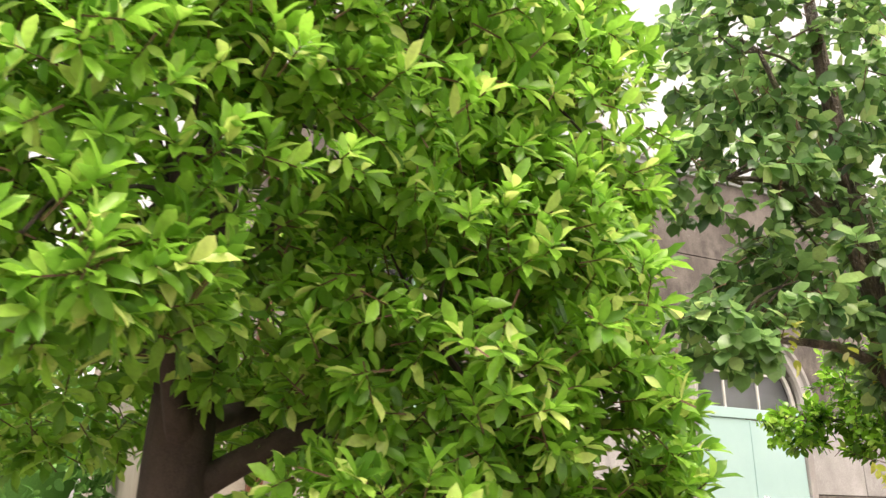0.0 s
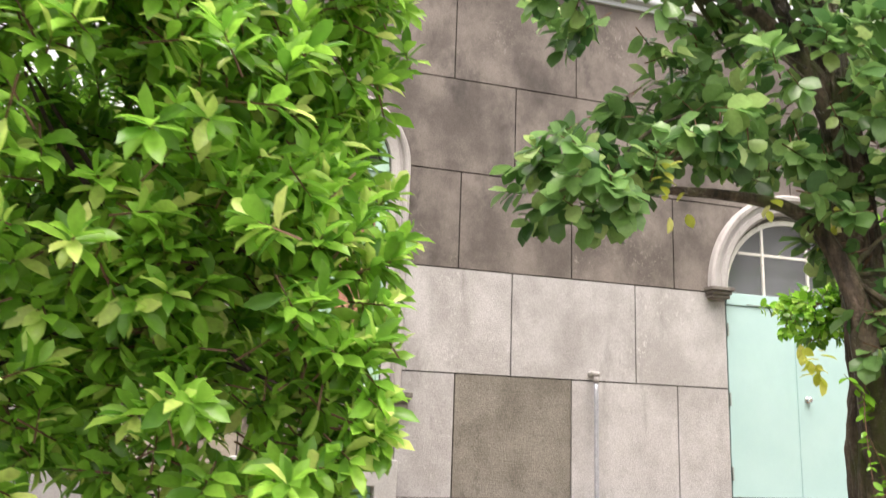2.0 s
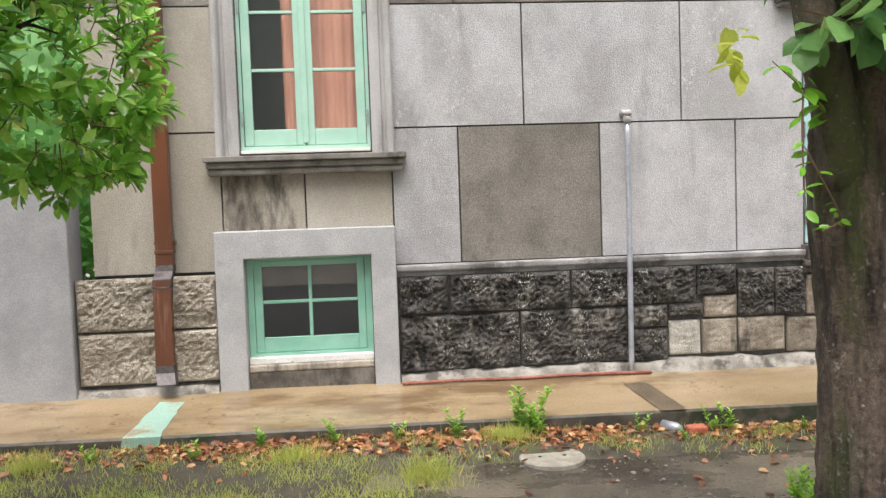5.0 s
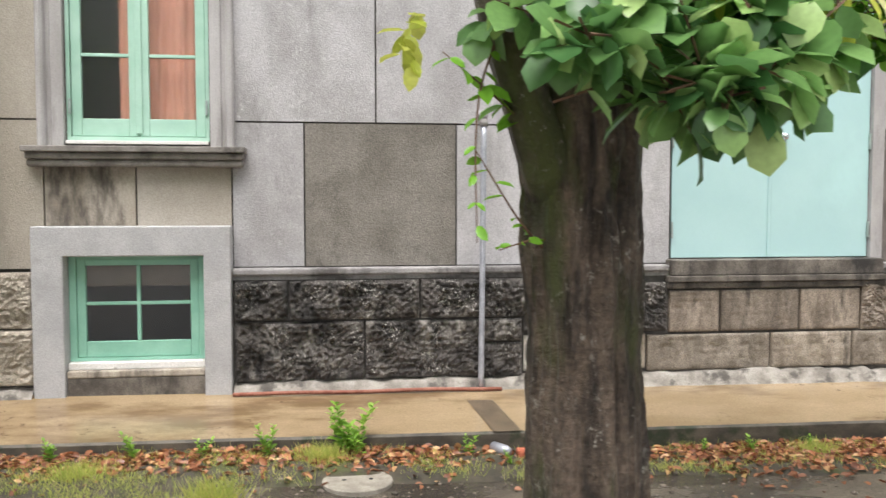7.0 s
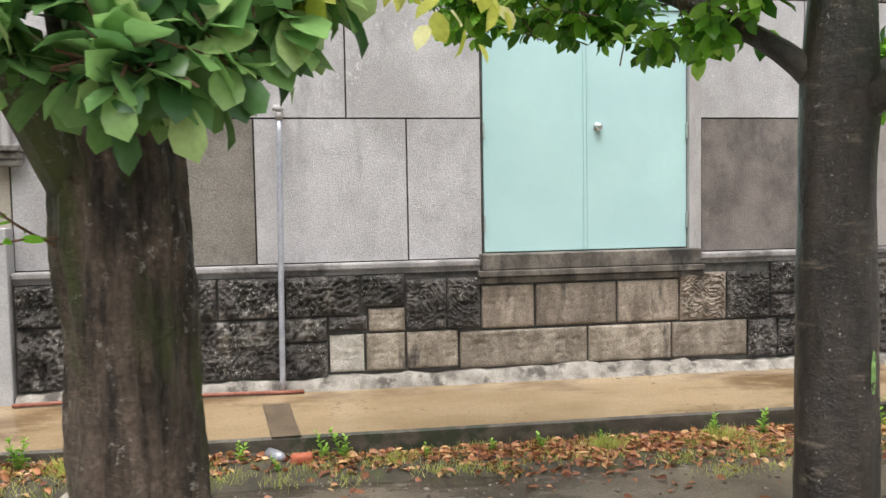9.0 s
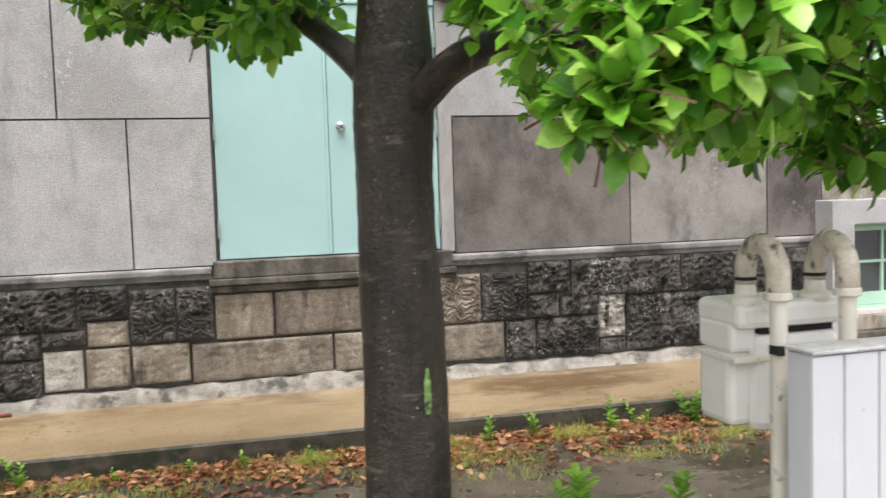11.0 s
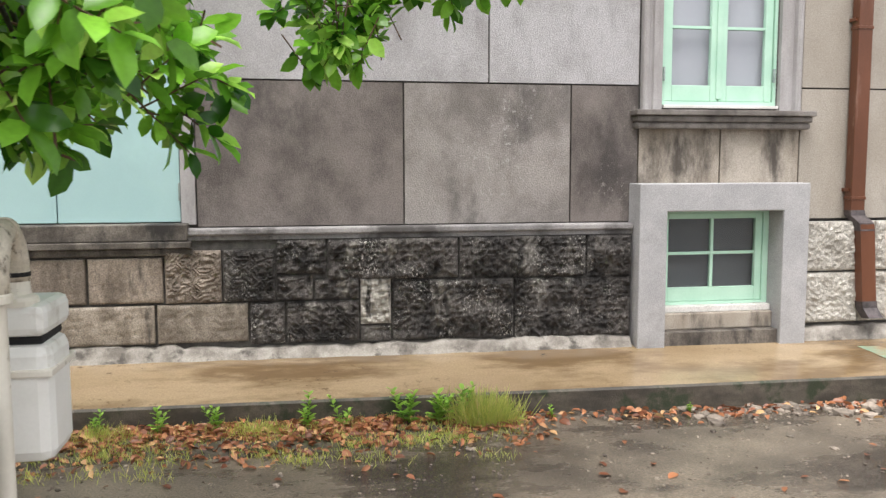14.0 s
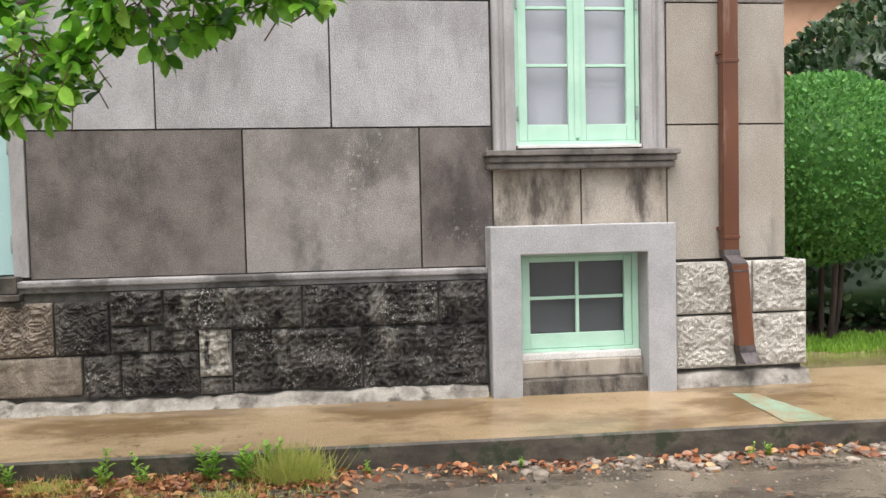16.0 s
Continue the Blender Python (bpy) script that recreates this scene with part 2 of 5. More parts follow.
M_METER = mat("meter_offwhite_paint", (.78, .77, .73), (.84, .83, .8), 5, rough=.5, bump=.03, grain_amt=.02, c2=(.54, .51, .45), c2_scale=6, c2_lo=.6, c2_hi=.75)
M_BOXWHITE = mat("white_enamel_box", (.58, .59, .63), (.64, .65, .69), 3, rough=.35, bump=.02, grain_amt=.02, c2=(.45, .45, .46), c2_scale=12, c2_lo=.66, c2_hi=.74)
M_BOXTOP = mat("grimy_lid", (.34, .33, .32), (.6, .6, .62), 9, rough=.5)
M_BLACK = mat("black_gap", (.012, .012, .012), (.02, .02, .02), 9, rough=.9)
# c3 in both street-tree barks: pale specks painted in for wet glints
M_BARK_B = mat("bark_mossy", (.018, .013, .01), (.2, .148, .108), 19, (1, 1, .22), .38, bump=1.0, grain=60, grain_amt=.4, c2=(.095, .115, .032), c2_scale=5, c2_stretch=(1, 1, .3), c2_lo=.47, c2_hi=.66, bump_scale=34, dist=.05, c3=(.42, .39, .33), c3_scale=48, c3_mask=5, c3_lo=.46, c3_hi=.6, c3_fine=.57)
M_BARK_C = mat("bark_smooth_dark", (.013, .01, .008), (.052, .039, .029), 9, (1, 1, .3), .3, bump=.8, grain=60, grain_amt=.35, c2=(.14, .115, .085), c2_scale=4, c2_stretch=(1, 1, 4), c2_lo=.58, c2_hi=.7, bump_scale=26, dist=.02, c3=(.42, .4, .36), c3_scale=60, c3_mask=4, c3_lo=.5, c3_hi=.62, c3_fine=.6)
M_BARK_A = mat("bark_brown", (.04, .028, .023), (.075, .052, .043), 10, (1, 1, .3), .85, bump=.8, bump_scale=26, dist=.02)
M_TWIG = mat("twig_bark", (.09, .05, .03), (.16, .09, .05), 20, rough=.8)
M_LEAF_A = leaf_mat("leaf_rosette_green", (.09, .25, .03), (.34, .66, .09), (.74, .84, .28), .3, .5)
M_LEAF_B = leaf_mat("leaf_broad_green", (.045, .13, .04), (.26, .47, .15), (.5, .66, .26), .28, .44)
M_LEAF_YOUNG = leaf_mat("leaf_young_yellow", (.5, .58, .07), (.7, .72, .16), (.78, .76, .42), .5, .5)
M_LEAF_C = leaf_mat("leaf_glossy_green", (.03, .125, .013), (.27, .6, .055), (.6, .88, .19), .26, .4)
M_LEAF_HEDGE = leaf_mat("leaf_clipped_green", (.075, .23, .05), (.16, .38, .09), (.24, .48, .12), .5, .38)
M_LEAF_SHRUB = leaf_mat("leaf_dark_shrub", (.02, .05, .018), (.05, .1, .035), (.16, .2, .1), .3, .2)
M_WEED = leaf_mat("weed_green", (.17, .34, .04), (.34, .56, .08), None, .5, .4)
M_GRASS = leaf_mat("dry_grass", (.42, .52, .12), (.7, .72, .2), (.8, .66, .34), .6, .4)
M_DEAD = leaf_mat("fallen_leaves", (.15, .05, .025), (.44, .18, .08), (.66, .42, .2), .4, .15)
M_STONEBIT = mat("rubble_bits", (.12, .095, .075), (.28, .235, .19), 12, rough=.8, bump=.4, island=.5)
M_PLATE = mat("manhole_concrete", (.26, .23, .19), (.4, .36, .3), 14, rough=.75, bump=.3)
M_CURTAIN = mat("curtain_terracotta", (.48, .22, .15), (.6, .31, .22), 3, (6, 1, .3), .9, bump=.1)
M_BLIND = mat("blind_grey", (.36, .36, .40), (.42, .42, .46), 2, (.3, 1, 1), .8, bump=.05, grain_amt=.03)
M_BLIND_BROWN = mat("blind_brown", (.2, .16, .135), (.26, .21, .18), 4, rough=.9)
# bluish grey, lightened to stand in for the reflection in the window panes
M_ROOM = mat("room_pane_reflection", (.18, .18, .21), (.23, .23, .26), 2, rough=.95)
M_ROOF = mat("roof_cap_pale", (.45, .48, .52), (.56, .59, .62), 3, (.4, 1, 1), .6, bump=.1)
M_HINGE = mat("hinge_metal", (.3, .36, .34), (.42, .48, .46), 20, rough=.4, metal=.4)
M_CHROME = mat("knob_chrome", (.6, .6, .62), (.7, .7, .72), 20, rough=.15, metal=1.0, bump=0)
M_ORANGE = mat("far_house_wall", (.55, .32, .2), (.62, .38, .25), 2, rough=.9)
M_FARGLASS = mat("far_house_window", (.5, .6, .62), (.6, .7, .72), 2, rough=.2)
M_GLASS = glass_mat("pane_clear", (.9, .92, .93), .12)
M_GLASS_OBS = glass_mat("pane_obscured", (.92, .9, .9), .22, .5, 45)
M_LEFTWALL = mat("annex_render_grey", (.27, .265, .275), (.36, .355, .365), 2.2, rough=.9, bump=.3, grain=150, c2=(.2, .19, .19), c2_scale=1.5, c2_lo=.5, c2_hi=.75)


# ---- mesh helpers ----
def part(name, bm, material, parent=None, label="", smooth=False):
    """Links a bmesh as one mesh object, under a thing or a part."""
    me = bpy.data.meshes.new(name)
    bm.to_mesh(me)
    bm.free()
    return mesh_part(name, me, material, parent, label, smooth)


def mesh_part(name, me, material, parent=None, label="", smooth=False):
    me.materials.append(material)
    if smooth:
        me.polygons.foreach_set("use_smooth", [True] * len(me.polygons))
    ob = new(name, me)
    if parent is not None:
        ob.parent = parent
    if label:
        tagged(ob, label)
    return ob


def thing(name, label, category, at=(0, 0, 0), group="", kind=""):
    """An Empty that parents its parts; parts are built in world places, so it stays at the origin."""
    e = new(name)
    e.empty_display_size = 0.1
    return tagged(e, label, category, group, kind)


def pydata(verts, faces):
    me = bpy.data.meshes.new("m")
    me.from_pydata([tuple(v) for v in verts], [], [tuple(f) for f in faces])
    me.update()
    return me


def box(bm, x0, x1, y0, y1, z0, z1, bevel=0.0):
    """Adds a box, with bevelled edges if asked, to bm."""
    part_bm = bmesh.new()
    bmesh.ops.create_cube(part_bm, size=1)
    for v in part_bm.verts:
        v.co = ((x0 + x1) / 2 + v.co.x * (x1 - x0), (y0 + y1) / 2 + v.co.y * (y1 - y0), (z0 + z1) / 2 + v.co.z * (z1 - z0))
    if bevel:
        bmesh.ops.bevel(part_bm, geom=part_bm.edges[:], offset=bevel, segments=2, affect="EDGES", profile=0.5)
    tmp = bpy.data.meshes.new("tmp")
    part_bm.to_mesh(tmp)
    part_bm.free()
    bm.from_mesh(tmp)
    bpy.data.meshes.remove(tmp)
    return bm


def boxed(name, material, parent, dims, bevel=0.0, label=""):
    return part(name, box(bmesh.new(), *dims, bevel), material, parent, label)


def tube(bm, pts, radii, sides=10, cap=True, wob=0.0, seed=0, relief=None):
    """A tapered tube along points; relief(angle, height) adds metres of bark to the radius."""
    rnd = random.Random(seed)
    pts = [Vector(p) for p in pts]
    rings = []
    side = None
    for i, p in enumerate(pts):
        d = (pts[min(i + 1, len(pts) - 1)] - pts[max(i - 1, 0)]).normalized()
        if side is None:
            side = d.orthogonal().normalized()
        side = (side - d * side.dot(d)).normalized()
        up = d.cross(side)
        ring = []
        for k in range(sides):
            a = 2 * math.pi * k / sides
            r = radii[i] * (1 + wob * (noise.noise((math.cos(a) * 1.3 + seed, math.sin(a) * 1.3, p.z * 2.2)) + (0 if relief else 0.4 * rnd.uniform(-1, 1))))
            if relief:
                r += relief(a, p.z) * min(1.0, radii[i] / .1)
            ring.append(bm.verts.new(p + (side * math.cos(a) + up * math.sin(a)) * r))
        rings.append(ring)
    for a, b in zip(rings, rings[1:]):
        for k in range(sides):
            bm.faces.new((a[k], a[(k + 1) % sides], b[(k + 1) % sides], b[k]))
    if cap:
        bm.faces.new(rings[0][::-1])
        bm.faces.new(rings[-1])
    return bm


def smooth_path(pts, radii, n=6):
    """Catmull-Rom through points, with radii between."""
    out, rr = [], []
    P = [Vector(p) for p in pts]
    for i in range(len(P) - 1):
        a, b, c, d = P[max(i - 1, 0)], P[i], P[i + 1], P[min(i + 2, len(P) - 1)]
        for k in range(n):
            t = k / n
            out.append(0.5 * ((2 * b) + (c - a) * t + (2 * a - 5 * b + 4 * c - d) * t * t + (3 * b - a - 3 * c + d) * t ** 3))
            rr.append(radii[i] * (1 - t) + radii[i + 1] * t)
    out.append(P[-1])
    rr.append(radii[-1])
    return out, rr


def slope(x):
    """The street falls gently along the front."""
    return -0.0075 * (x - 7.3)


M_GREENMARK = mat("green_paint_mark", (.16, .3, .08), (.3, .5, .16), 30, rough=.6, bump=.3, c2=(.06, .05, .035), c2_scale=40, c2_lo=.5, c2_hi=.6)

M_LEDGE = mat("ledge_weathered", (.19, .18, .18), (.36, .34, .335), 3, (1, 1, 1), .8, bump=.4, c2=(.09, .082, .08), c2_scale=2.2, c2_lo=.5, c2_hi=.66)
M_DRAIN = mat("damp_drain_floor", (.1, .075, .05), (.16, .12, .08), 6, rough=.4, bump=.3)

M_CYAN_FAINT = mat("washed_out_aqua_paint", (.23, .29, .2), (.25, .38, .28), 5, rough=.2, bump=.06, c2=(.3, .22, .13), c2_scale=4, c2_lo=.36, c2_hi=.66)
M_BLIND_SLATE = mat("blind_slate", (.07, .075, .08), (.1, .105, .115), 2, (.2, 1, 8), .7)
M_BLIND_MID = mat("blind_mid_grey", (.16, .165, .18), (.2, .205, .225), 2, (.2, 1, 3), .7)

# ---- ground ----
def sheet(name, xs, ys, zf, material, label, category):
    verts = [(x, y, zf(x, y)) for y in ys for x in xs]
    w = len(xs)
    faces = [(j * w + i, j * w + i + 1, (j + 1) * w + i + 1, (j + 1) * w + i) for j in range(len(ys) - 1) for i in range(w - 1)]
    ob = mesh_part(name, pydata(verts, faces), material, None, smooth=True)
    return tagged(ob, label, category, kind="structure")


KERB_Y = 5.80
WALL_Y = 6.72


def road_z(x, y):
    s = slope(min(max(x, -4), 18))
    if -6 < x < 22 and -3 < y < 14:
        edge = max(0.0, min(1.0, (y - 4.7) / 1.1)) if y < 7 else 1.0
        heap = max(0.0, min(1.0, (5.6 - x) / 1.4))
        return s + 0.06 * edge * heap - 0.03 * edge * max(0.0, min(1.0, (x - 9.0) / 2.5)) + 0.012 * noise.noise((x * 0.9, y * 0.9, 0)) + 0.004 * noise.noise((x * 4, y * 4, 3))
    return s + 0.02


road_xs = [-900, -200, -60, -20, -10, *np.arange(-6, 20.01, 0.16).tolist(), 24, 40, 90, 300, 900]
road_ys = [-900, -200, -50, -15, -6, *np.arange(-3, 4.6, 0.4).tolist(), *np.arange(4.6, 7.0, 0.12).tolist(), 8, 9.5, 11, 13, 20, 50, 200, 900]
road = sheet("ground", road_xs, road_ys, road_z, M_ROAD, "wet dark asphalt yard with grit and puddles", "ground")


def verge_z(x, y):
    inner = 5.26 + .16 * noise.noise((x * .8, 2, 0)) + .07 * noise.noise((x * 3.1, 4, 0)) - (.35 if x < 3.2 else 0)
    return road_z(x, y) + .008 * min(1.0, (y - inner) / .08) + (.012 * noise.noise((x * 6, y * 6, 0)) + .008 if y > inner + .1 else 0) - .06 * max(0.0, x - 9.5 + .3 * noise.noise((y * 5, 0, 0)))


sheet("ground_verge", np.arange(-2, 10.4, .1).tolist(), np.arange(4.8, 5.86, .08).tolist(), verge_z, M_SOIL, "strip of litter-strewn mossy soil along the kerb", "soil")


def walk_z(x, y):
    return slope(x) + 0.135 + 0.1 * (y - KERB_Y) / 0.95


# raised concrete walkway along the wall, with a damp kerb face
bm = bmesh.new()
xs = np.arange(-4.0, 17.01, 0.25)
rows_of = []
for x in xs:
    wob = 0.008 * noise.noise((x * 1.3, 5, 0))
    prof = [(KERB_Y + 0.012 + wob, -0.12), (KERB_Y + wob, walk_z(x, KERB_Y) - 0.014), (KERB_Y + 0.014 + wob, walk_z(x, KERB_Y)), (6.3, walk_z(x, 6.3) + .004 * noise.noise((x, 1, 0))), (6.9, walk_z(x, 6.9))]
    rows_of.append([bm.verts.new((x, y, z)) for y, z in prof])
for a, b in zip(rows_of, rows_of[1:]):
    for k in range(len(a) - 1):
        f = bm.faces.new((a[k], b[k], b[k + 1], a[k + 1]))
        f.material_index = 1 if k <= 1 else 0
walkway = part("pavement", bm, M_WALK, None)
walkway.data.materials.append(M_KERB)
tagged(walkway, "tan wet concrete walkway with a dark damp kerb face", "walkway", kind="structure")

# the paving round the corner beyond the house
def side_z(x, y):
    f = min(1.0, (y - 6.9) / 1.6)
    return walk_z(x, 6.9) * (1 - f) + (road_z(x, y) + .075) * f + .012 * noise.noise((x * 2.5, y * 2.5, 0)) * (y > 6.95)


side_pave = sheet("pavement_side", np.arange(13.45, 17.01, .2).tolist(), np.arange(6.9, 8.81, .19).tolist(), side_z, M_WALK, "brown wet paving beside the house corner", "paving")

# spilt aqua paint on the walkway below each downpipe, lying a few millimetres above it
def paint_patch(corners_top, corners_bot, paint=M_CYAN_PAINT, drip=True):
    bm = bmesh.new()
    n = 8
    rnd = random.Random(3)
    left, right = [], []
    for i in range(n + 1):
        t = i / n
        for side, a, b in ((left, corners_top[0], corners_bot[0]), (right, corners_top[1], corners_bot[1])):
            x = a[0] + (b[0] - a[0]) * t + rnd.uniform(-.008, .008)
            y = a[1] + (b[1] - a[1]) * t
            side.append(bm.verts.new((x, y, walk_z(x, y) + 0.004)))
    for i in range(n):
        bm.faces.new((left[i], left[i + 1], right[i + 1], right[i]))
    if not drip:
        return tagged(part("paint_stain", bm, paint), "washed-out aqua paint stain on the wet concrete walkway", "paint stain")
    lo = [bm.verts.new((v.co.x, KERB_Y - 0.006, v.co.z - .004 - dz)) for v, dz in ((left[-1], 0.0), (right[-1], 0.0))]
    bottom = [bm.verts.new((v.co.x - .02, KERB_Y - 0.006, v.co.z - 0.08)) for v in (left[-1], right[-1])]
    bm.faces.new((left[-1], lo[0], lo[1], right[-1]))
    bm.faces.new((lo[0], bottom[0], bottom[1], lo[1]))
    return tagged(part("paint_stain", bm, paint), "faded aqua paint spilt over the concrete walkway", "paint stain")


paint_patch(((1.80, 6.42), (1.96, 6.40)), ((1.72, KERB_Y), (1.94, KERB_Y)))
paint_patch(((12.86, 6.40), (13.02, 6.38)), ((12.92, KERB_Y + .02), (13.26, KERB_Y + .02)), M_CYAN_FAINT, False)

# drain channel across the walkway
bm = bmesh.new()
dx = lambda y: 4.98 + (6.35 - y) * 0.13
vs = []
for y in np.linspace(6.35, KERB_Y - .004, 8):
    x = dx(y)
    vs.append([bm.verts.new((x - .02, y, walk_z(x, y) + .005)), bm.verts.new((x, y, walk_z(x, y) + .0035)), bm.verts.new((x + .13, y, walk_z(x, y) + .0035)), bm.verts.new((x + .15, y, walk_z(x, y) + .005))])
for a, b in zip(vs, vs[1:]):
    for k in range(3):
        bm.faces.new((a[k], b[k], b[k + 1], a[k + 1]))
tagged(part("drain_channel", bm, M_DRAIN), "dark damp drain channel set across the walkway", "drain", kind="structure")


# ---- house front ----
# openings: centre, half width, bottom, springing of the arch (None: flat), top
ARCHES = [(2.82, .455, 1.90, 3.75), (7.28, .77, 1.10, 2.95), (11.885, .455, 1.90, 3.75)]
FLATS = [(2.37, 3.24, .40, 1.17), (11.40, 12.31, .27, 1.16)]
TOP = 5.66
X0, X1 = 1.32, 13.44


def open_spans(x):
    """Openings at x as (z0, z1)."""
    out = []
    for cx, hw, z0, zs in ARCHES:
        if abs(x - cx) < hw - 1e-6:
            out.append((z0, zs + math.sqrt(hw * hw - (x - cx) ** 2)))
    for a, b, z0, z1 in FLATS:
        if a + 1e-6 < x < b - 1e-6:
            out.append((z0, z1))
    return sorted(out)


def wall_core():
    """The wall behind the facing, 0.35 m thick, with the openings through it."""
    cuts = {X0, X1}
    for cx, hw, z0, zs in ARCHES:
        cuts |= {round(cx + hw * math.cos(math.pi * k / 20), 4) for k in range(21)}
    for a, b, *_ in FLATS:
        cuts |= {a, b}
    cuts = sorted(cuts)
    bm = bmesh.new()
    ya, yb = WALL_Y + 0.028, WALL_Y + 0.38
    for a, b in zip(cuts, cuts[1:]):
        spans_a = open_spans(a + 1e-4)
        spans_b = open_spans(b - 1e-4)
        lows = [(0.0, 0.0)] + [(s[1], t[1]) for s, t in zip(spans_a, spans_b)]
        highs = [(s[0], t[0]) for s, t in zip(spans_a, spans_b)] + [(TOP, TOP)]
        for (l0, l1), (h0, h1) in zip(lows, highs):
            v = [bm.verts.new(p) for p in ((a, ya, l0), (b, ya, l1), (b, ya, h1), (a, ya, h0), (a, yb, l0), (b, yb, l1), (b, yb, h1), (a, yb, h0))]
            for q in ((0, 1, 2, 3), (7, 6, 5, 4), (0, 4, 5, 1), (3, 2, 6, 7), (0, 3, 7, 4), (1, 5, 6, 2)):
                bm.faces.new([v[i] for i in q])
    return bm


wall = part("wall_south", wall_core(), M_MORTAR)
tagged(wall, "grey stuccoed house wall scored into large blocks, stained dark", "wall", kind="structure")

# back and sides of the house, and its roof edge
bm = bmesh.new()
box(bm, X0, X0 + .35, WALL_Y + .385, 16, 0, TOP)
box(bm, X1 - .35, X1, WALL_Y + .385, 16, 0, TOP)
box(bm, X0, X1, 16.005, 16.35, 0, TOP)
tagged(part("wall_sides", bm, M_WALL_WARM), "warm grey stuccoed side and back walls of the house", "wall", kind="structure")
bm = bmesh.new()
box(bm, X0 + .36, X1 - .36, WALL_Y + 0.39, 15.99, TOP - 0.3, TOP - .1)
tagged(part("ceiling", bm, M_ROOM), "plain ceiling slab under the roof", "ceiling", kind="structure")
bm = bmesh.new()
box(bm, X0 - .12, X1 + .12, WALL_Y - .09, WALL_Y + .5, TOP + .004, TOP + .16, .02)
box(bm, X0 - .04, X1 + .04, WALL_Y - .03, WALL_Y + .4, TOP - .05, TOP + .002)
tagged(part("trim_cornice", bm, M_ROOF), "pale metal capped cornice along the top of the wall", "cornice", kind="structure")
# low gabled roof light behind the parapet
gable = thing("roof_dormer", "pale gabled dormer standing behind the roof edge", "dormer", kind="structure")
bm = bmesh.new()
gv = [bm.verts.new(p) for p in ((5.5, 9, 5.4), (8.1, 9, 5.4), (8.1, 9, 6.5), (6.8, 9, 7.55), (5.5, 9, 6.5), (5.5, 13, 5.4), (8.1, 13, 5.4), (8.1, 13, 6.5), (6.8, 13, 7.55), (5.5, 13, 6.5))]
for q in ((0, 1, 2, 3, 4), (9, 8, 7, 6, 5), (0, 4, 9, 5), (1, 6, 7, 2)):
    bm.faces.new([gv[i] for i in q])
part("gable_wall", bm, M_WALL_PALE, gable)
bm = bmesh.new()
for sx in (-1, 1):
    p = [(6.8, 7.6), (6.8 + sx * 1.5, 6.38), (6.8 + sx * 1.5, 6.48), (6.8, 7.7)]
    a = [bm.verts.new((x, 8.8, z)) for x, z in p]
    b = [bm.verts.new((x, 13.1, z)) for x, z in p]
    for k in range(4):
        bm.faces.new((a[k], a[(k + 1) % 4], b[(k + 1) % 4], b[k]))
    bm.faces.new(a[::-1])
    bm.faces.new(b)
part("roof", bm, M_TRIM, gable)


# facing blocks: each its own piece, cut round the arched openings
def facing(x0, x1, z0, z1, material, gap=.006, thick=.028, name="wall_block"):
    xa, xb = x0 + gap, x1 - gap
    xs = {xa, xb}
    for cx, hw, zb, zs in ARCHES:
        R = hw + .02
        if xb > cx - R and xa < cx + R:
            xs |= {c for k in range(25) if xa < (c := cx + R * math.cos(math.pi * k / 24)) < xb}
    xs = sorted(xs)
    bm = bmesh.new()
    yf, yb_ = WALL_Y + .001 * random.uniform(-1, 1), WALL_Y + thick

    def span(x):
        lo, hi = z0 + gap, z1 - gap
        for cx, hw, zb, zs in ARCHES:
            R = hw + .02
            if abs(x - cx) < R - 1e-6:
                top = zs + math.sqrt(max(R * R - (x - cx) ** 2, 0))
                if zb < hi and top > lo:
                    if zb - .03 > lo:
                        hi = min(hi, zb - .03)
                    else:
                        lo = max(lo, top)
        return lo, hi

    for a, b in zip(xs, xs[1:]):
        m = (a + b) / 2
        lm, hm = span(m)
        if hm - lm < .01:
            continue
        (la, ha), (lb, hb) = span(a), span(b)
        la, lb = (la, lb) if ha - la > .005 and hb - lb > .005 else (lm, lm)
        ha, hb = max(ha, la + .002), max(hb, lb + .002)
        v = [bm.verts.new(p) for p in ((a, yf, la), (b, yf, lb), (b, yf, hb), (a, yf, ha), (a, yb_, la), (b, yb_, lb), (b, yb_, hb), (a, yb_, ha))]
        for q in ((0, 1, 2, 3), (0, 4, 5, 1), (3, 2, 6, 7)):
            bm.faces.new([v[i] for i in q])
        if a == xs[0]:
            bm.faces.new([v[i] for i in (0, 3, 7, 4)])
        if b == xs[-1]:
            bm.faces.new([v[i] for i in (1, 5, 6, 2)])
    if not bm.faces:
        bm.free()
        return
    bmesh.ops.remove_doubles(bm, verts=bm.verts[:], dist=1e-4)
    part(name, bm, material, wall)


C = (1.08, 2.06, 2.93, 3.775, 4.62, TOP)
P_, Mi, D_, W_ = M_WALL_PALE, M_WALL_MID, M_WALL_DARK, M_WALL_WARM
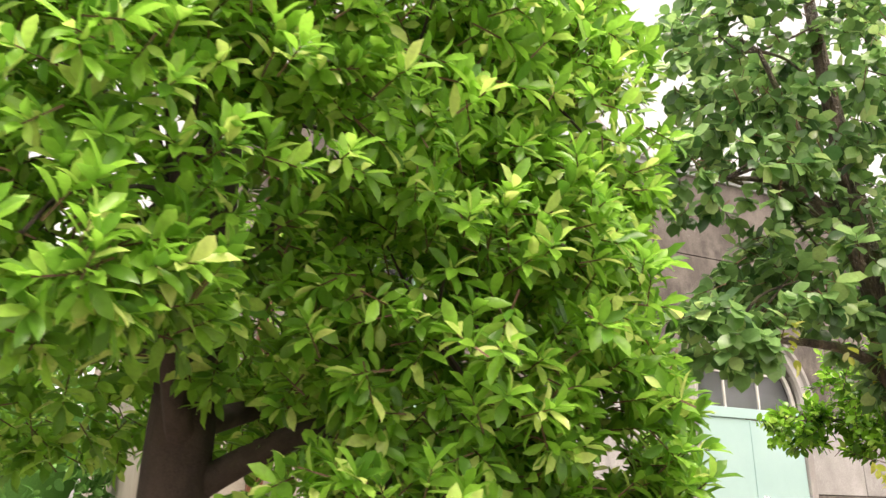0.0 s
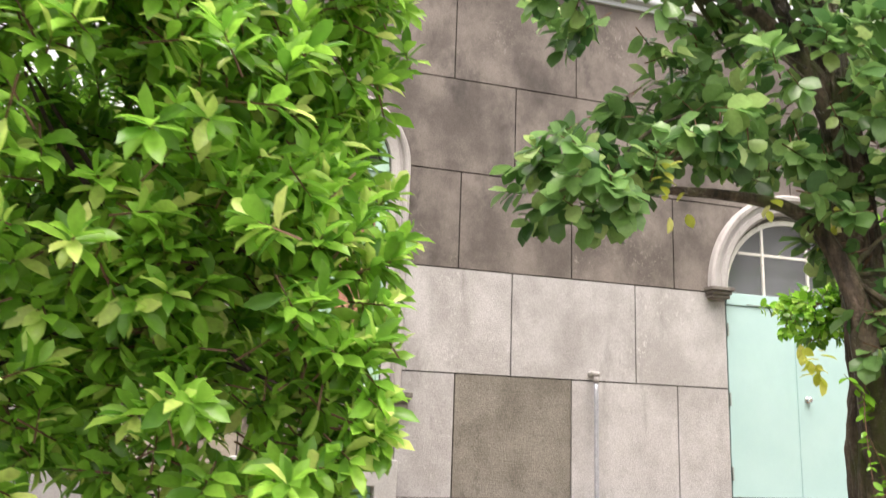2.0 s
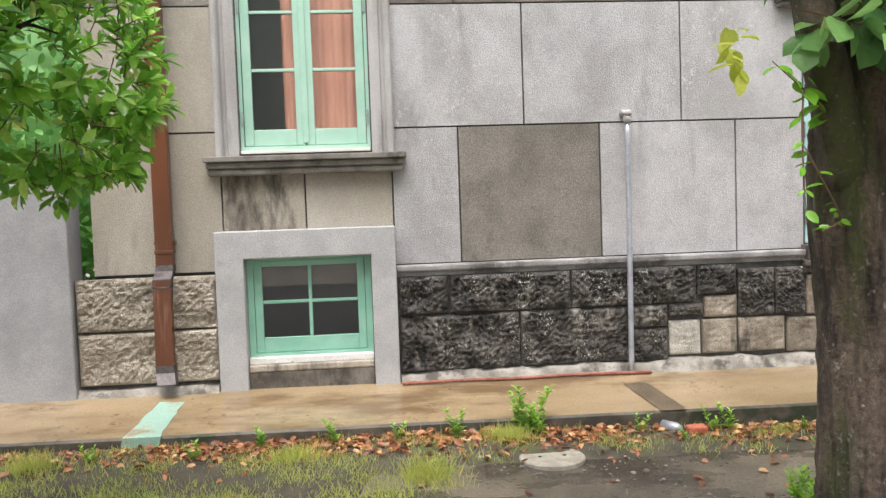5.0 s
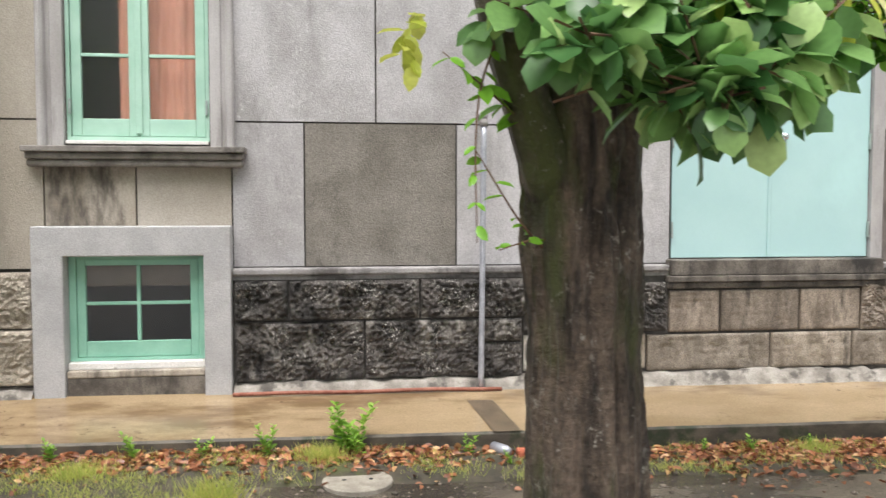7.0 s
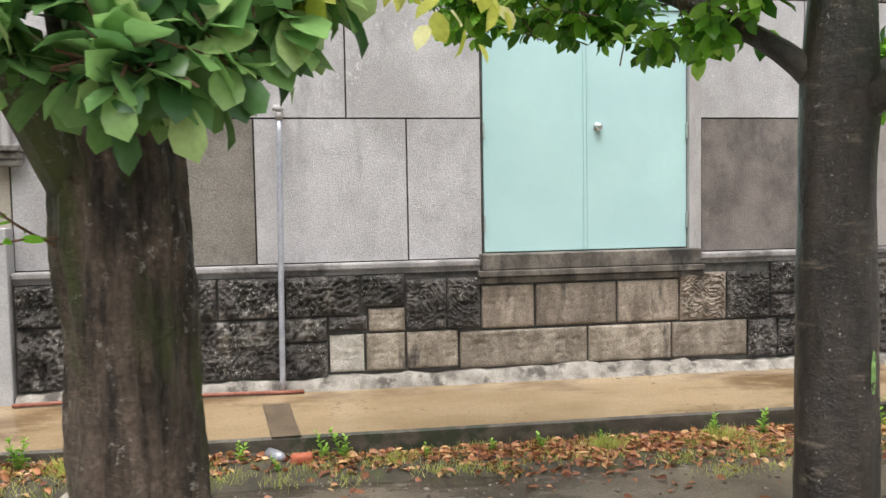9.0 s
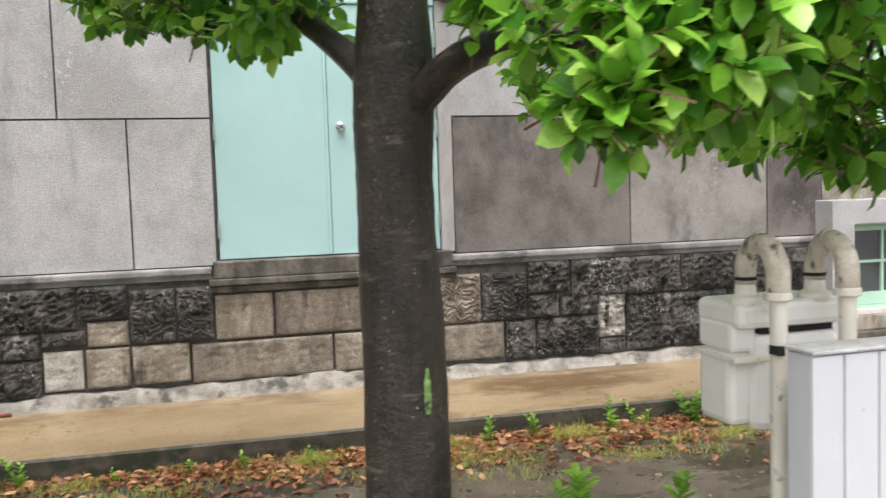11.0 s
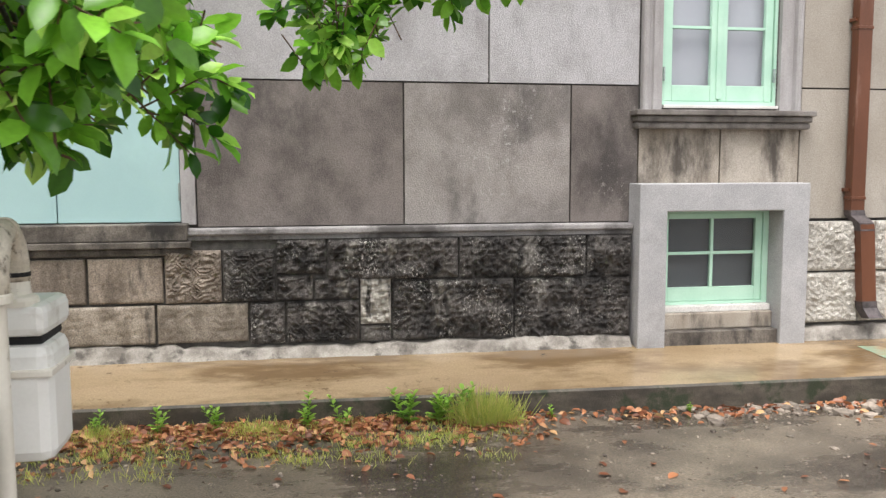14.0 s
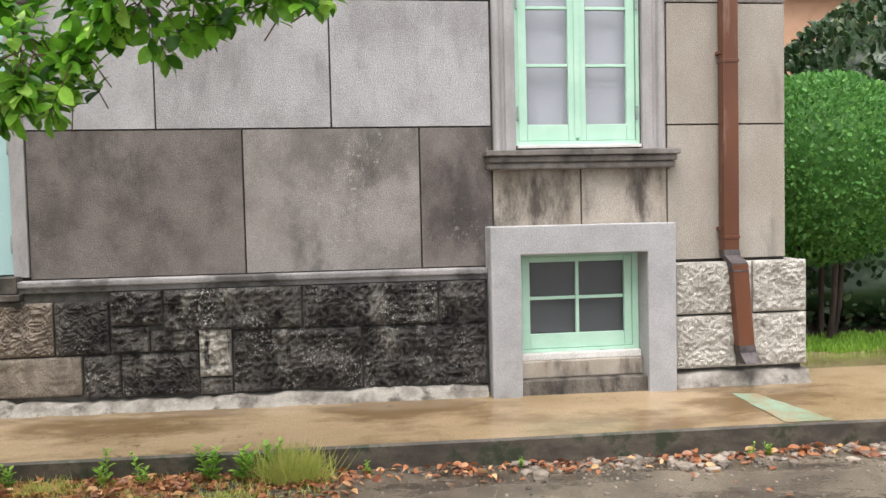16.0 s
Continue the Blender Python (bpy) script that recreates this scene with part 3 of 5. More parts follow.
# first course
for x0, x1, m_ in ((X0, 2.22, W_), (3.42, 3.90, P_), (3.90, 4.94, M_PATCH), (4.94, 5.97, P_), (5.97, 6.50, P_),
                   (8.15, 9.54, D_), (9.54, 10.74, Mi), (10.74, 11.25, D_), (12.53, X1, W_)):
    facing(x0, x1, C[0], C[1], m_)
for a, b, c, m1, m2 in ((2.22, 2.80, 3.42, M_WALL_SILL, M_WALL_WARM), (11.25, 11.89, 12.53, M_WALL_SILL, M_WALL_SILL)):
    facing(a, b, 1.3, 1.88, m1)
    facing(b, c, 1.3, 1.88, m2)
for x0, x1, m_ in ((X0, 2.22, W_), (3.42, 4.385, P_), (4.385, 5.56, P_), (5.56, 6.50, P_), (8.05, 8.98, P_), (8.98, 10.14, P_), (10.14, 11.25, P_), (12.53, X1, W_)):
    facing(x0, x1, C[1], C[2], m_)
for x0, x1, m_ in ((X0, 2.2, Mi), (3.42, 3.90, D_), (3.90, 4.94, D_), (4.94, 5.96, D_), (5.96, 6.7, D_), (7.9, 8.6, D_), (8.6, 9.62, D_), (9.62, 10.66, D_), (10.66, 11.26, D_), (12.5, X1, Mi)):
    facing(x0, x1, C[2], C[3], m_)
for x0, x1, m_ in ((X0, 2.82, D_), (2.82, 4.39, D_), (4.39, 5.5, D_), (5.5, 7.28, D_), (7.28, 9.06, D_), (9.06, 10.2, D_), (10.2, 11.885, D_), (11.885, X1, D_)):
    facing(x0, x1, C[3], C[4], m_)
for x0, x1, m_ in ((X0, 2.6, D_), (2.6, 3.81, D_), (3.81, 4.98, D_), (4.98, 6.1, D_), (6.1, 8.4, D_), (8.4, 10.4, D_), (10.4, X1, D_)):
    facing(x0, x1, C[4], C[5] - .052, m_)
# pale jamb strip beside the door
bm = bmesh.new()
box(bm, 8.052, 8.146, WALL_Y - .016, WALL_Y + .1, 1.1, 2.86, .004)
tagged(part("trim_jamb", bm, M_TRIM), "pale stone jamb strip beside the aqua door", "jamb", kind="structure")


# ---- plinth ----
bm = bmesh.new()
for px0, px1 in ((1.24, 2.19), (3.40, 11.21), (12.49, 13.52)):
    box(bm, px0, px1, WALL_Y - .055, WALL_Y + .026, -.1, 1.03)
plinth = tagged(part("wall_plinth", bm, M_MORTAR), "rough stone plinth, soot-black and lichen-spotted, under the wall", "plinth", kind="structure")


def stone(x0, x1, z0, z1, material, rough=0.03, front=WALL_Y - .085, gap=.007, tooled=False, parent=plinth):
    """One plinth stone with a hewn or flat face and chamfered edges."""
    xa, xb, za, zb = x0 + gap, x1 - gap, z0 + gap, z1 - gap
    nx = max(8, min(80, int((xb - xa) / .012)))
    nz = max(8, min(40, int((zb - za) / .012)))
    seed = x0 * 7.7 + z0 * 3.1
    v, f = [], []
    for j in range(nz + 1):
        for i in range(nx + 1):
            u, w = i / nx, j / nz
            edge = min(u * (xb - xa), (1 - u) * (xb - xa), w * (zb - za), (1 - w) * (zb - za))
            dome = min(1.0, edge / .022) ** .5
            px, pz = u * (xb - xa), w * (zb - za)
            rel = .8 * noise.noise((px * 8 + seed, pz * 8, seed)) + .7 * (.5 - abs(noise.noise((px * 19 + seed, pz * 21, 5))) * 1.6) + .45 * noise.noise((px * 48 + seed, pz * 48, 9))
            if tooled:
                rel = .8 * rel + .25 * math.sin((px * .7 + pz + .07 * noise.noise((px * 11, pz * 11, seed))) * 190)
            v.append((xa + u * (xb - xa), front - dome * (rough * (.6 + 1.2 * rel)), za + w * (zb - za)))
    w_ = nx + 1
    for j in range(nz):
        for i in range(nx):
            f.append((j * w_ + i, j * w_ + i + 1, (j + 1) * w_ + i + 1, (j + 1) * w_ + i))
    ring = [i for i in range(nx + 1)] + [j * w_ + nx for j in range(1, nz + 1)] + [nz * w_ + i for i in range(nx - 1, -1, -1)] + [j * w_ for j in range(nz - 1, 0, -1)]
    base = len(v)
    for i in ring:
        v.append((v[i][0], WALL_Y - .05, v[i][2]))
    for k in range(len(ring)):
        k2 = (k + 1) % len(ring)
        f.append((ring[k2], ring[k], base + k, base + k2))
    mesh_part("stone", pydata(v, f), material, parent, smooth=rough < .02)


RB, RL, AS = M_ROCK_BLACK, M_ROCK_LIGHT, M_ASHLAR
# left black stretch
for x0, x1 in ((3.43, 3.79), (3.79, 4.68), (4.68, 5.12), (5.12, 5.62)):
    stone(x0, x1, .72, 1.0, RB, .035)
for x0, x1 in ((3.43, 4.30), (4.30, 5.10)):
    stone(x0, x1, .31, .72, RB, .034)
stone(5.62, 5.93, .77, 1.0, RB, .03)
stone(5.10, 5.40, .55, .72, RB, .03)
stone(5.10, 5.40, .30, .55, RB, .03)
stone(5.40, 5.67, .62, .72, RB, .03)
stone(5.67, 5.93, .60, .77, M_ASHLAR_LIGHT, .012)
stone(5.93, 6.22, .60, .96, RB, .026, tooled=True)
stone(6.22, 6.46, .60, .96, RB, .026, tooled=True)
for x0, x1, m_ in ((5.40, 5.65, M_ROCK_PALE), (5.65, 5.93, M_ASHLAR_LIGHT), (5.93, 6.30, M_ASHLAR_LIGHT)):
    stone(x0, x1, .33, .60, m_, .009, gap=.01)
# squared stones below the door
for x0, x1 in ((6.46, 6.85), (6.85, 7.46), (7.46, 7.94)):
    stone(x0, x1, .585, .90, AS, .006, gap=.01)
for x0, x1 in ((6.30, 7.24), (7.24, 7.88), (7.88, 8.48)):
    stone(x0, x1, .31, .585, M_ASHLAR_LIGHT, .008, gap=.01)
# right black stretch
stone(7.94, 8.31, .58, .94, AS, .02, tooled=True)
stone(8.31, 8.66, .58, .94, RB, .026, tooled=True)
stone(8.66, 9.00, .76, 1.0, RB, .035)
stone(8.66, 8.91, .58, .76, RB, .03)
stone(8.91, 9.22, .58, .73, RB, .03)
stone(9.00, 9.91, .71, 1.0, RB, .034)
stone(9.91, 10.84, .70, 1.0, RB, .034)
stone(10.84, 11.18, .69, 1.0, RB, .035)
stone(8.48, 8.72, .29, .58, RB, .03)
stone(8.72, 9.22, .29, .58, RB, .03, tooled=True)
stone(9.22, 9.44, .40, .73, M_ROCK_STREAK, .035)
stone(9.22, 9.44, .28, .40, RB, .02)
stone(9.44, 10.31, .28, .71, RB, .034)
stone(10.31, 11.18, .26, .70, RB, .034)
# pale corner stones
for x0, x1, z0, z1 in ((1.22, 2.17, .70, 1.074), (1.22, 2.17, .33, .70),
                       (12.53, 13.12, .69, 1.074), (13.12, 13.54, .69, 1.074), (12.53, 13.0, .30, .69), (13.0, 13.54, .30, .69)):
    stone(x0, x1, z0, z1, M_ROCK_PALE if x0 > 12 else RL, .021, front=WALL_Y - .11)
# fill between plinth stones near the side of the right corner
boxed("stone", M_ROCK_PALE, plinth, (13.46, 13.535, WALL_Y - .05, WALL_Y + .5, .30, 1.07), .03)

# ledge on the plinth
bm = bmesh.new()
for x0, x1 in ((3.42, 6.46), (8.06, 11.19)):
    box(bm, x0, x1, WALL_Y - .10, WALL_Y + .02, 1.032, 1.078, .012)
    box(bm, x0, x1, WALL_Y - .075, WALL_Y + .02, 1.0, 1.031)
tagged(part("trim_ledge", bm, M_LEDGE), "pale weathered stone ledge along the top of the plinth", "ledge", kind="structure")
# lime fillet at the foot of the plinth, ragged along the top
bm = bmesh.new()
for x0, x1 in ((1.2, 2.17), (3.43, 11.18), (12.53, 13.56)):
    prev = None
    for x in np.arange(x0, x1 + .001, .06):
        top = (.305 if x < 8 else .268) + .028 * noise.noise((x * 3, 0, 0)) + .018 * noise.noise((x * 11, 2, 0)) + (.0 if x > 2.2 else .0)
        wz = walk_z(x, 6.6)
        y = WALL_Y - .13 + .015 * noise.noise((x * 5, 7, 0))
        cur = [bm.verts.new(p) for p in ((x, y - .035, wz - .01), (x, y, wz + .03), (x, y + .012, max(top, wz + .035)), (x, WALL_Y - .03, top + .012))]
        if prev:
            for k in range(3):
                bm.faces.new((prev[k], cur[k], cur[k + 1], prev[k + 1]))
        prev = cur
tagged(part("trim_fillet", bm, M_LIME, smooth=True), "ragged pale lime mortar at the foot of the plinth", "mortar fillet", kind="structure")


# ---- windows, door ----
def sweep(cx, zbot, zs, profile, n=24):
    """A moulding up one side, round the arch and down the other: profile of (distance from the centre line, y)."""
    bm = bmesh.new()
    rings = []
    for k in range(-1, n + 2):
        ring = []
        for r, y in profile:
            if k == -1:
                p = (cx - r, y, zbot)
            elif k == n + 1:
                p = (cx + r, y, zbot)
            else:
                a = math.pi - math.pi * k / n
                p = (cx + r * math.cos(a), y, zs + r * math.sin(a))
            ring.append(bm.verts.new(p))
        rings.append(ring)
    m = len(profile)
    for a, b in zip(rings, rings[1:]):
        for k in range(m - 1):
            bm.faces.new((a[k], b[k], b[k + 1], a[k + 1]))
    for ring in (rings[0], rings[-1]):
        bm.faces.new(ring)
    return bm


Y = WALL_Y


def arch_pane(bm, cx, r, zs, y, n=16):
    vs = [bm.verts.new((cx + r * math.cos(math.pi * k / n), y, zs + r * math.sin(math.pi * k / n))) for k in range(n + 1)]
    bm.faces.new(vs)


def pane(name, x0, x1, z0, z1, y, glass, parent):
    ob = part(name, box(bmesh.new(), x0, x1, y, y + .004, z0, z1), glass, parent)
    ob.visible_shadow = False
    return ob


def tall_window(name, cx, paint, glass, label, left):
    win = thing(name, label, "window", kind="structure")
    # moulded stone architrave
    prof = [(.465, Y + .06), (.465, Y - .012), (.50, Y - .022), (.535, Y - .022), (.545, Y - .008), (.565, Y - .008), (.575, Y - .04), (.59, Y - .052), (.61, Y - .052), (.622, Y - .04), (.625, Y + .01)]
    part("architrave", sweep(cx, 1.885, 3.75, prof), M_TRIM, win, "moulded pale stone architrave", smooth=False)
    # stone sill in three steps
    bm = bmesh.new()
    box(bm, cx - .70, cx + .70, Y - .13, Y + .02, 1.845, 1.884, .006)
    box(bm, cx - .685, cx + .685, Y - .105, Y + .02, 1.80, 1.844, .012)
    box(bm, cx - .68, cx + .68, Y - .085, Y + .02, 1.752, 1.799, .014)
    part("window_sill", bm, M_TRIM_DARK, win, "stepped weathered stone sill")
    boxed("sill_board", M_WHITE_SILL, win, (cx - .452, cx + .452, Y - .02, Y + .07, 1.902, 1.925), .003, "white painted sill board")
    # fixed frame
    bm = bmesh.new()
    box(bm, cx - .455, cx - .432, Y + .03, Y + .10, 1.927, 3.75)
    box(bm, cx + .432, cx + .455, Y + .03, Y + .10, 1.927, 3.75)
    box(bm, cx - .431, cx + .431, Y + .03, Y + .10, 1.927, 1.955)
    box(bm, cx - .431, cx + .431, Y + .025, Y + .10, 3.70, 3.77)
    part("window_frame", bm, paint, win)
    part("arch_frame", sweep(cx, 3.752, 3.755, [(.40, Y + .10), (.40, Y + .04), (.454, Y + .04), (.454, Y + .10)]), paint, win)
    # casements
    zr = [2.085, 2.49, 2.895, 3.30, 3.66]
    for sx in (-1, 1):
        xa, xb = (cx - .428, cx - .002) if sx < 0 else (cx + .002, cx + .428)
        leaf = part("casement", box(box(box(box(bmesh.new(), xa, xa + .062, Y + .045, Y + .085, 1.958, 3.698, .004), xb - .062, xb, Y + .045, Y + .085, 1.958, 3.698, .004),
                                            xa + .063, xb - .063, Y + .046, Y + .084, 1.958, zr[0] - .012, .004), xa + .063, xb - .063, Y + .046, Y + .084, zr[4] - .012, 3.698, .004), paint, win)
        for z in zr[1:4]:
            boxed("glazing_bar", paint, leaf, (xa + .063, xb - .063, Y + .05, Y + .08, z - .011, z + .011), .003)
        for a, b in zip(zr, zr[1:]):
            pane("pane", xa + .06, xb - .06, a - .013, b + .013, Y + .064, glass, leaf)
        for z in (2.15, 2.93, 3.5):
            xh = cx - .445 if sx < 0 else cx + .43
            boxed("hinge", M_HINGE, leaf, (xh, xh + .016, Y + .018, Y + .045, z - .05, z + .05), .004)
    boxed("meeting_strip", paint, win, (cx - .022, cx + .022, Y + .034, Y + .0445, 1.975, 3.69), .004)
    boxed("glazing_bar", paint, win, (cx - .012, cx + .012, Y + .05, Y + .08, 3.772, 4.155), .003)
    bm = bmesh.new()
    arch_pane(bm, cx, .41, 3.765, Y + .066)
    fan = part("pane", bm, glass, win)
    fan.visible_shadow = False
    return win


tall_window("window_1", 2.82, M_MINT2, M_GLASS_OBS, "arched casement window with mint-green frame and obscured panes, curtain inside", True)
tall_window("window_2", 11.885, M_MINT, M_GLASS, "arched casement window with pale mint frame and grey blind inside", False)


def wavy(x0, x1, z0, z1, y, amp, n=40):
    vs, fs = [], []
    for i in range(n + 1):
        x = x0 + (x1 - x0) * i / n
        yy = y + amp * math.sin(i * 1.3) + amp * .6 * math.sin(i * .57 + 1)
        vs += [(x, yy, z0), (x, yy, z1)]
    for i in range(n):
        fs.append((2 * i, 2 * i + 2, 2 * i + 3, 2 * i + 1))
    return pydata(vs, fs)


tagged(mesh_part("curtain", wavy(2.67, 3.27, 1.94, 3.45, Y + .17, .012), M_CURTAIN, smooth=True), "terracotta curtain hanging behind the window panes", "curtain")
tagged(boxed("roller_blind", M_BLIND, None, (11.44, 12.33, Y + .13, Y + .136, 1.93, 4.2)), "grey roller blind drawn down behind the panes", "blind")


def room(x0, x1, z0, z1, depth):
    """A closed room behind an opening."""
    bm = bmesh.new()
    ya, yb = Y + .385, Y + depth
    v = [bm.verts.new(p) for p in ((x0, ya, z0), (x1, ya, z0), (x1, ya, z1), (x0, ya, z1), (x0, yb, z0), (x1, yb, z0), (x1, yb, z1), (x0, yb, z1))]
    for q in ((4, 5, 6, 7), (0, 1, 5, 4), (3, 7, 6, 2), (0, 4, 7, 3), (1, 2, 6, 5)):
        bm.faces.new([v[i] for i in q])
    return bm


for i, (a, b, z0, z1) in enumerate(((1.9, 3.8, 1.6, 4.6), (6.2, 8.4, .9, 4.2), (10.9, 12.9, 1.6, 4.6), (2.1, 3.5, .2, 1.4), (11.1, 12.6, .1, 1.4))):
    tagged(part("wall_room", room(a, b, z0, z1, 1.4), M_ROOM), "plain room walls behind the opening, lightened for the pane reflection", "room walls", kind="structure")


def low_window(name, x0, x1, z0, z1, ox0, ox1, oz0, oz1, front, yw, paint, label, fz0):
    win = thing(name, label, "window", kind="structure")
    bm = bmesh.new()
    ring = [bm.verts.new((x, front, z)) for x, z in ((x0, z0), (ox0, z0), (ox0, oz1), (ox1, oz1), (ox1, z0), (x1, z0), (x1, z1), (x0, z1))]
    face = bm.faces.new(ring)
    back_ = bmesh.ops.extrude_face_region(bm, geom=[face])["geom"]
    bmesh.ops.translate(bm, vec=(0, Y + .02 - front, 0), verts=[g for g in back_ if isinstance(g, bmesh.types.BMVert)])
    bmesh.ops.recalc_face_normals(bm, faces=bm.faces[:])
    bmesh.ops.bevel(bm, geom=bm.edges[:], offset=.008, segments=2, affect="EDGES", profile=.5)
    part("surround", bm, M_SURR, win, "grey cast concrete surround")
    bm = bmesh.new()
    box(bm, ox0 + .003, ox1 - .003, front + .03, yw + .03, oz0 - .2, oz0 + .012, .006)
    part("step", bm, M_THRESHOLD, win, "dark damp stone step")
    part("step", box(bmesh.new(), ox0 + .003, ox1 - .003, yw - .085, yw + .04, oz0 + .013, fz0 - .05, .01), M_WALL_SILL, win, "stained pale stone step")
    bm = bmesh.new()
    box(bm, ox0 + .004, ox1 - .004, yw - .055, yw + .06, fz0 - .049, fz0 - .002, .005)
    part("window_sill", bm, M_WHITE_SILL, win, "worn white sill")
    fx0, fx1, fz1 = ox0 + .03, ox1 - .03, oz1 - .004
    bm = bmesh.new()
    box(bm, fx0 - .026, fx0 + .018, yw, yw + .06, fz0, fz1)
    box(bm, fx1 - .018, fx1 + .026, yw, yw + .06, fz0, fz1)
    box(bm, fx0 + .0185, fx1 - .0185, yw, yw + .06, fz1 - .02, fz1)
    box(bm, fx0 + .0185, fx1 - .0185, yw, yw + .06, fz0, fz0 + .02)
    part("window_frame", bm, paint, win)
    a, b, c, d = fx0 + .02, fx1 - .02, fz0 + .022, fz1 - .022
    sash = part("sash", box(box(box(box(bmesh.new(), a, a + .055, yw + .012, yw + .05, c, d, .004), b - .055, b, yw + .012, yw + .05, c, d, .004),
                                a + .0555, b - .0555, yw + .013, yw + .05, c, c + .105, .004), a + .0555, b - .0555, yw + .013, yw + .05, d - .04, d, .004), paint, win)
    mx, mz = (a + b) / 2, (c + .105 + d - .04) / 2
    boxed("glazing_bar", paint, sash, (mx - .012, mx + .012, yw + .016, yw + .046, c + .106, d - .041), .003)
    boxed("glazing_bar", paint, sash, (a + .056, b - .056, yw + .019, yw + .043, mz - .011, mz + .011), .003)
    for px0, px1 in ((a + .05, mx), (mx, b - .05)):
        for pz0, pz1 in ((c + .1, mz), (mz, d - .036)):
            pane("pane", px0, px1, pz0, pz1, yw + .031, M_GLASS, sash)
    return win


low_window("window_3", 2.17, 3.42, .16, 1.365, 2.365, 3.245, .36, 1.17, Y - .14, Y - .03, M_TEAL, "low basement window with teal frame in a concrete surround", .472)
tagged(boxed("roller_blind", M_BLIND_BROWN, None, (2.42, 3.2, Y + .05, Y + .055, .96, 1.16)), "brown blind lowered part way behind the basement panes", "blind")
low_window("window_4", 11.19, 12.51, .14, 1.36, 11.40, 12.305, .27, 1.16, Y - .20, Y - .01, M_MINT, "low basement window with pale mint frame in a concrete surround", .455)
tagged(boxed("roller_blind", M_BLIND_SLATE, None, (11.42, 12.29, Y + .07, Y + .075, .33, 1.158)), "slate-grey blind behind the basement panes", "blind")

# double door, aqua paint
door = thing("door_1", "closed aqua-painted flush double door in an arched opening", "door", kind="structure")
for x0, x1, nm in ((6.515, 7.268, -1), (7.276, 8.045, 1)):
    leaf = boxed("door_leaf", M_CYAN, door, (x0, x1, Y + .018, Y + .06, 1.118, 2.83), .004)
    for z in (1.32, 1.97, 2.6):
        xh = x0 - .006 if nm < 0 else x1 - .01
        boxed("hinge", M_HINGE, leaf, (xh, xh + .014, Y - .004, Y + .017, z - .06, z + .06), .005)
boxed("astragal", M_CYAN, door, (7.25, 7.272, Y + .008, Y + .0175, 1.12, 2.83), .003)
bm = bmesh.new()
bmesh.ops.create_uvsphere(bm, u_segments=16, v_segments=10, radius=.026, matrix=Matrix.Translation((7.36, Y - .022, 2.0)) @ Matrix.Diagonal((1, .8, 1, 1)))
bmesh.ops.create_cone(bm, cap_ends=True, segments=16, radius1=.033, radius2=.03, depth=.012, matrix=Matrix.Translation((7.36, Y + .011, 2.0)) @ Matrix.Rotation(radians(90), 4, "X"))
bmesh.ops.create_cone(bm, cap_ends=True, segments=12, radius1=.012, radius2=.012, depth=.03, matrix=Matrix.Translation((7.36, Y - .004, 2.0)) @ Matrix.Rotation(radians(90), 4, "X"))
part("door_knob", bm, M_CHROME, door, "round chrome door knob", smooth=True)
boxed("transom_rail", M_CYAN, door, (6.512, 8.048, Y + .004, Y + .08, 2.833, 2.945), .006)
fan = part("fanlight", sweep(7.28, 2.947, 2.95, [(.72, Y + .10), (.72, Y + .05), (.768, Y + .05), (.768, Y + .10)]), M_WHITE_SILL, door, "white fanlight frame")
for x in (6.97, 7.48):
    boxed("glazing_bar", M_WHITE_SILL, fan, (x - .013, x + .013, Y + .055, Y + .085, 2.948, 2.95 + math.sqrt(.72 ** 2 - (x - 7.28) ** 2)), .003)
boxed("glazing_bar", M_WHITE_SILL, fan, (6.70, 7.86, Y + .058, Y + .082, 3.335, 3.361), .003)
bm = bmesh.new()
arch_pane(bm, 7.28, .73, 2.95, Y + .07, 24)
g = part("pane", bm, M_GLASS, fan)
g.visible_shadow = False
tagged(boxed("roller_blind", M_BLIND_MID, None, (6.5, 8.06, Y + .2, Y + .206, 2.9, 3.75)), "grey blind behind the fanlight panes", "blind")
bm = box(box(bmesh.new(), 6.47, 8.10, Y - .115, Y + .02, 1.0, 1.112, .008), 6.44, 8.12, Y - .13, Y - .05, .955, .998, .006)
tagged(part("trim_threshold", bm, M_THRESHOLD), "dark weathered stone threshold below the aqua door", "threshold", kind="structure")
bm = box(bmesh.new(), 6.44, 8.13, Y - .10, Y - .05, .905, .953, .01)
tagged(part("trim_drip", bm, M_THRESHOLD), "thin stained stone course under the threshold", "stone course", kind="structure")
arch = thing("trim_archivolt", "moulded stone arch round the fanlight on corbels", "arch", kind="structure")
prof = [(.775, Y + .06), (.775, Y - .02), (.80, Y - .045), (.84, Y - .045), (.85, Y - .03), (.895, Y - .035), (.91, Y - .07), (.945, Y - .075), (.965, Y - .055), (.97, Y + .01)]
part("archivolt", sweep(7.28, 2.972, 2.98, prof, 32), M_TRIM, arch)
for sx in (-1, 1):
    xa, xb = sorted((7.28 + sx * .765, 7.28 + sx * 1.01))
    bm = bmesh.new()
    box(bm, xa, xb, Y - .13, Y + .01, 2.935, 2.968, .005)
    box(bm, xa + .015, xb - .015, Y - .11, Y + .01, 2.90, 2.934, .012)
    box(bm, xa + .025, xb - .025, Y - .09, Y + .01, 2.865, 2.899, .012)
    part("corbel", bm, M_TRIM_DARK, arch)
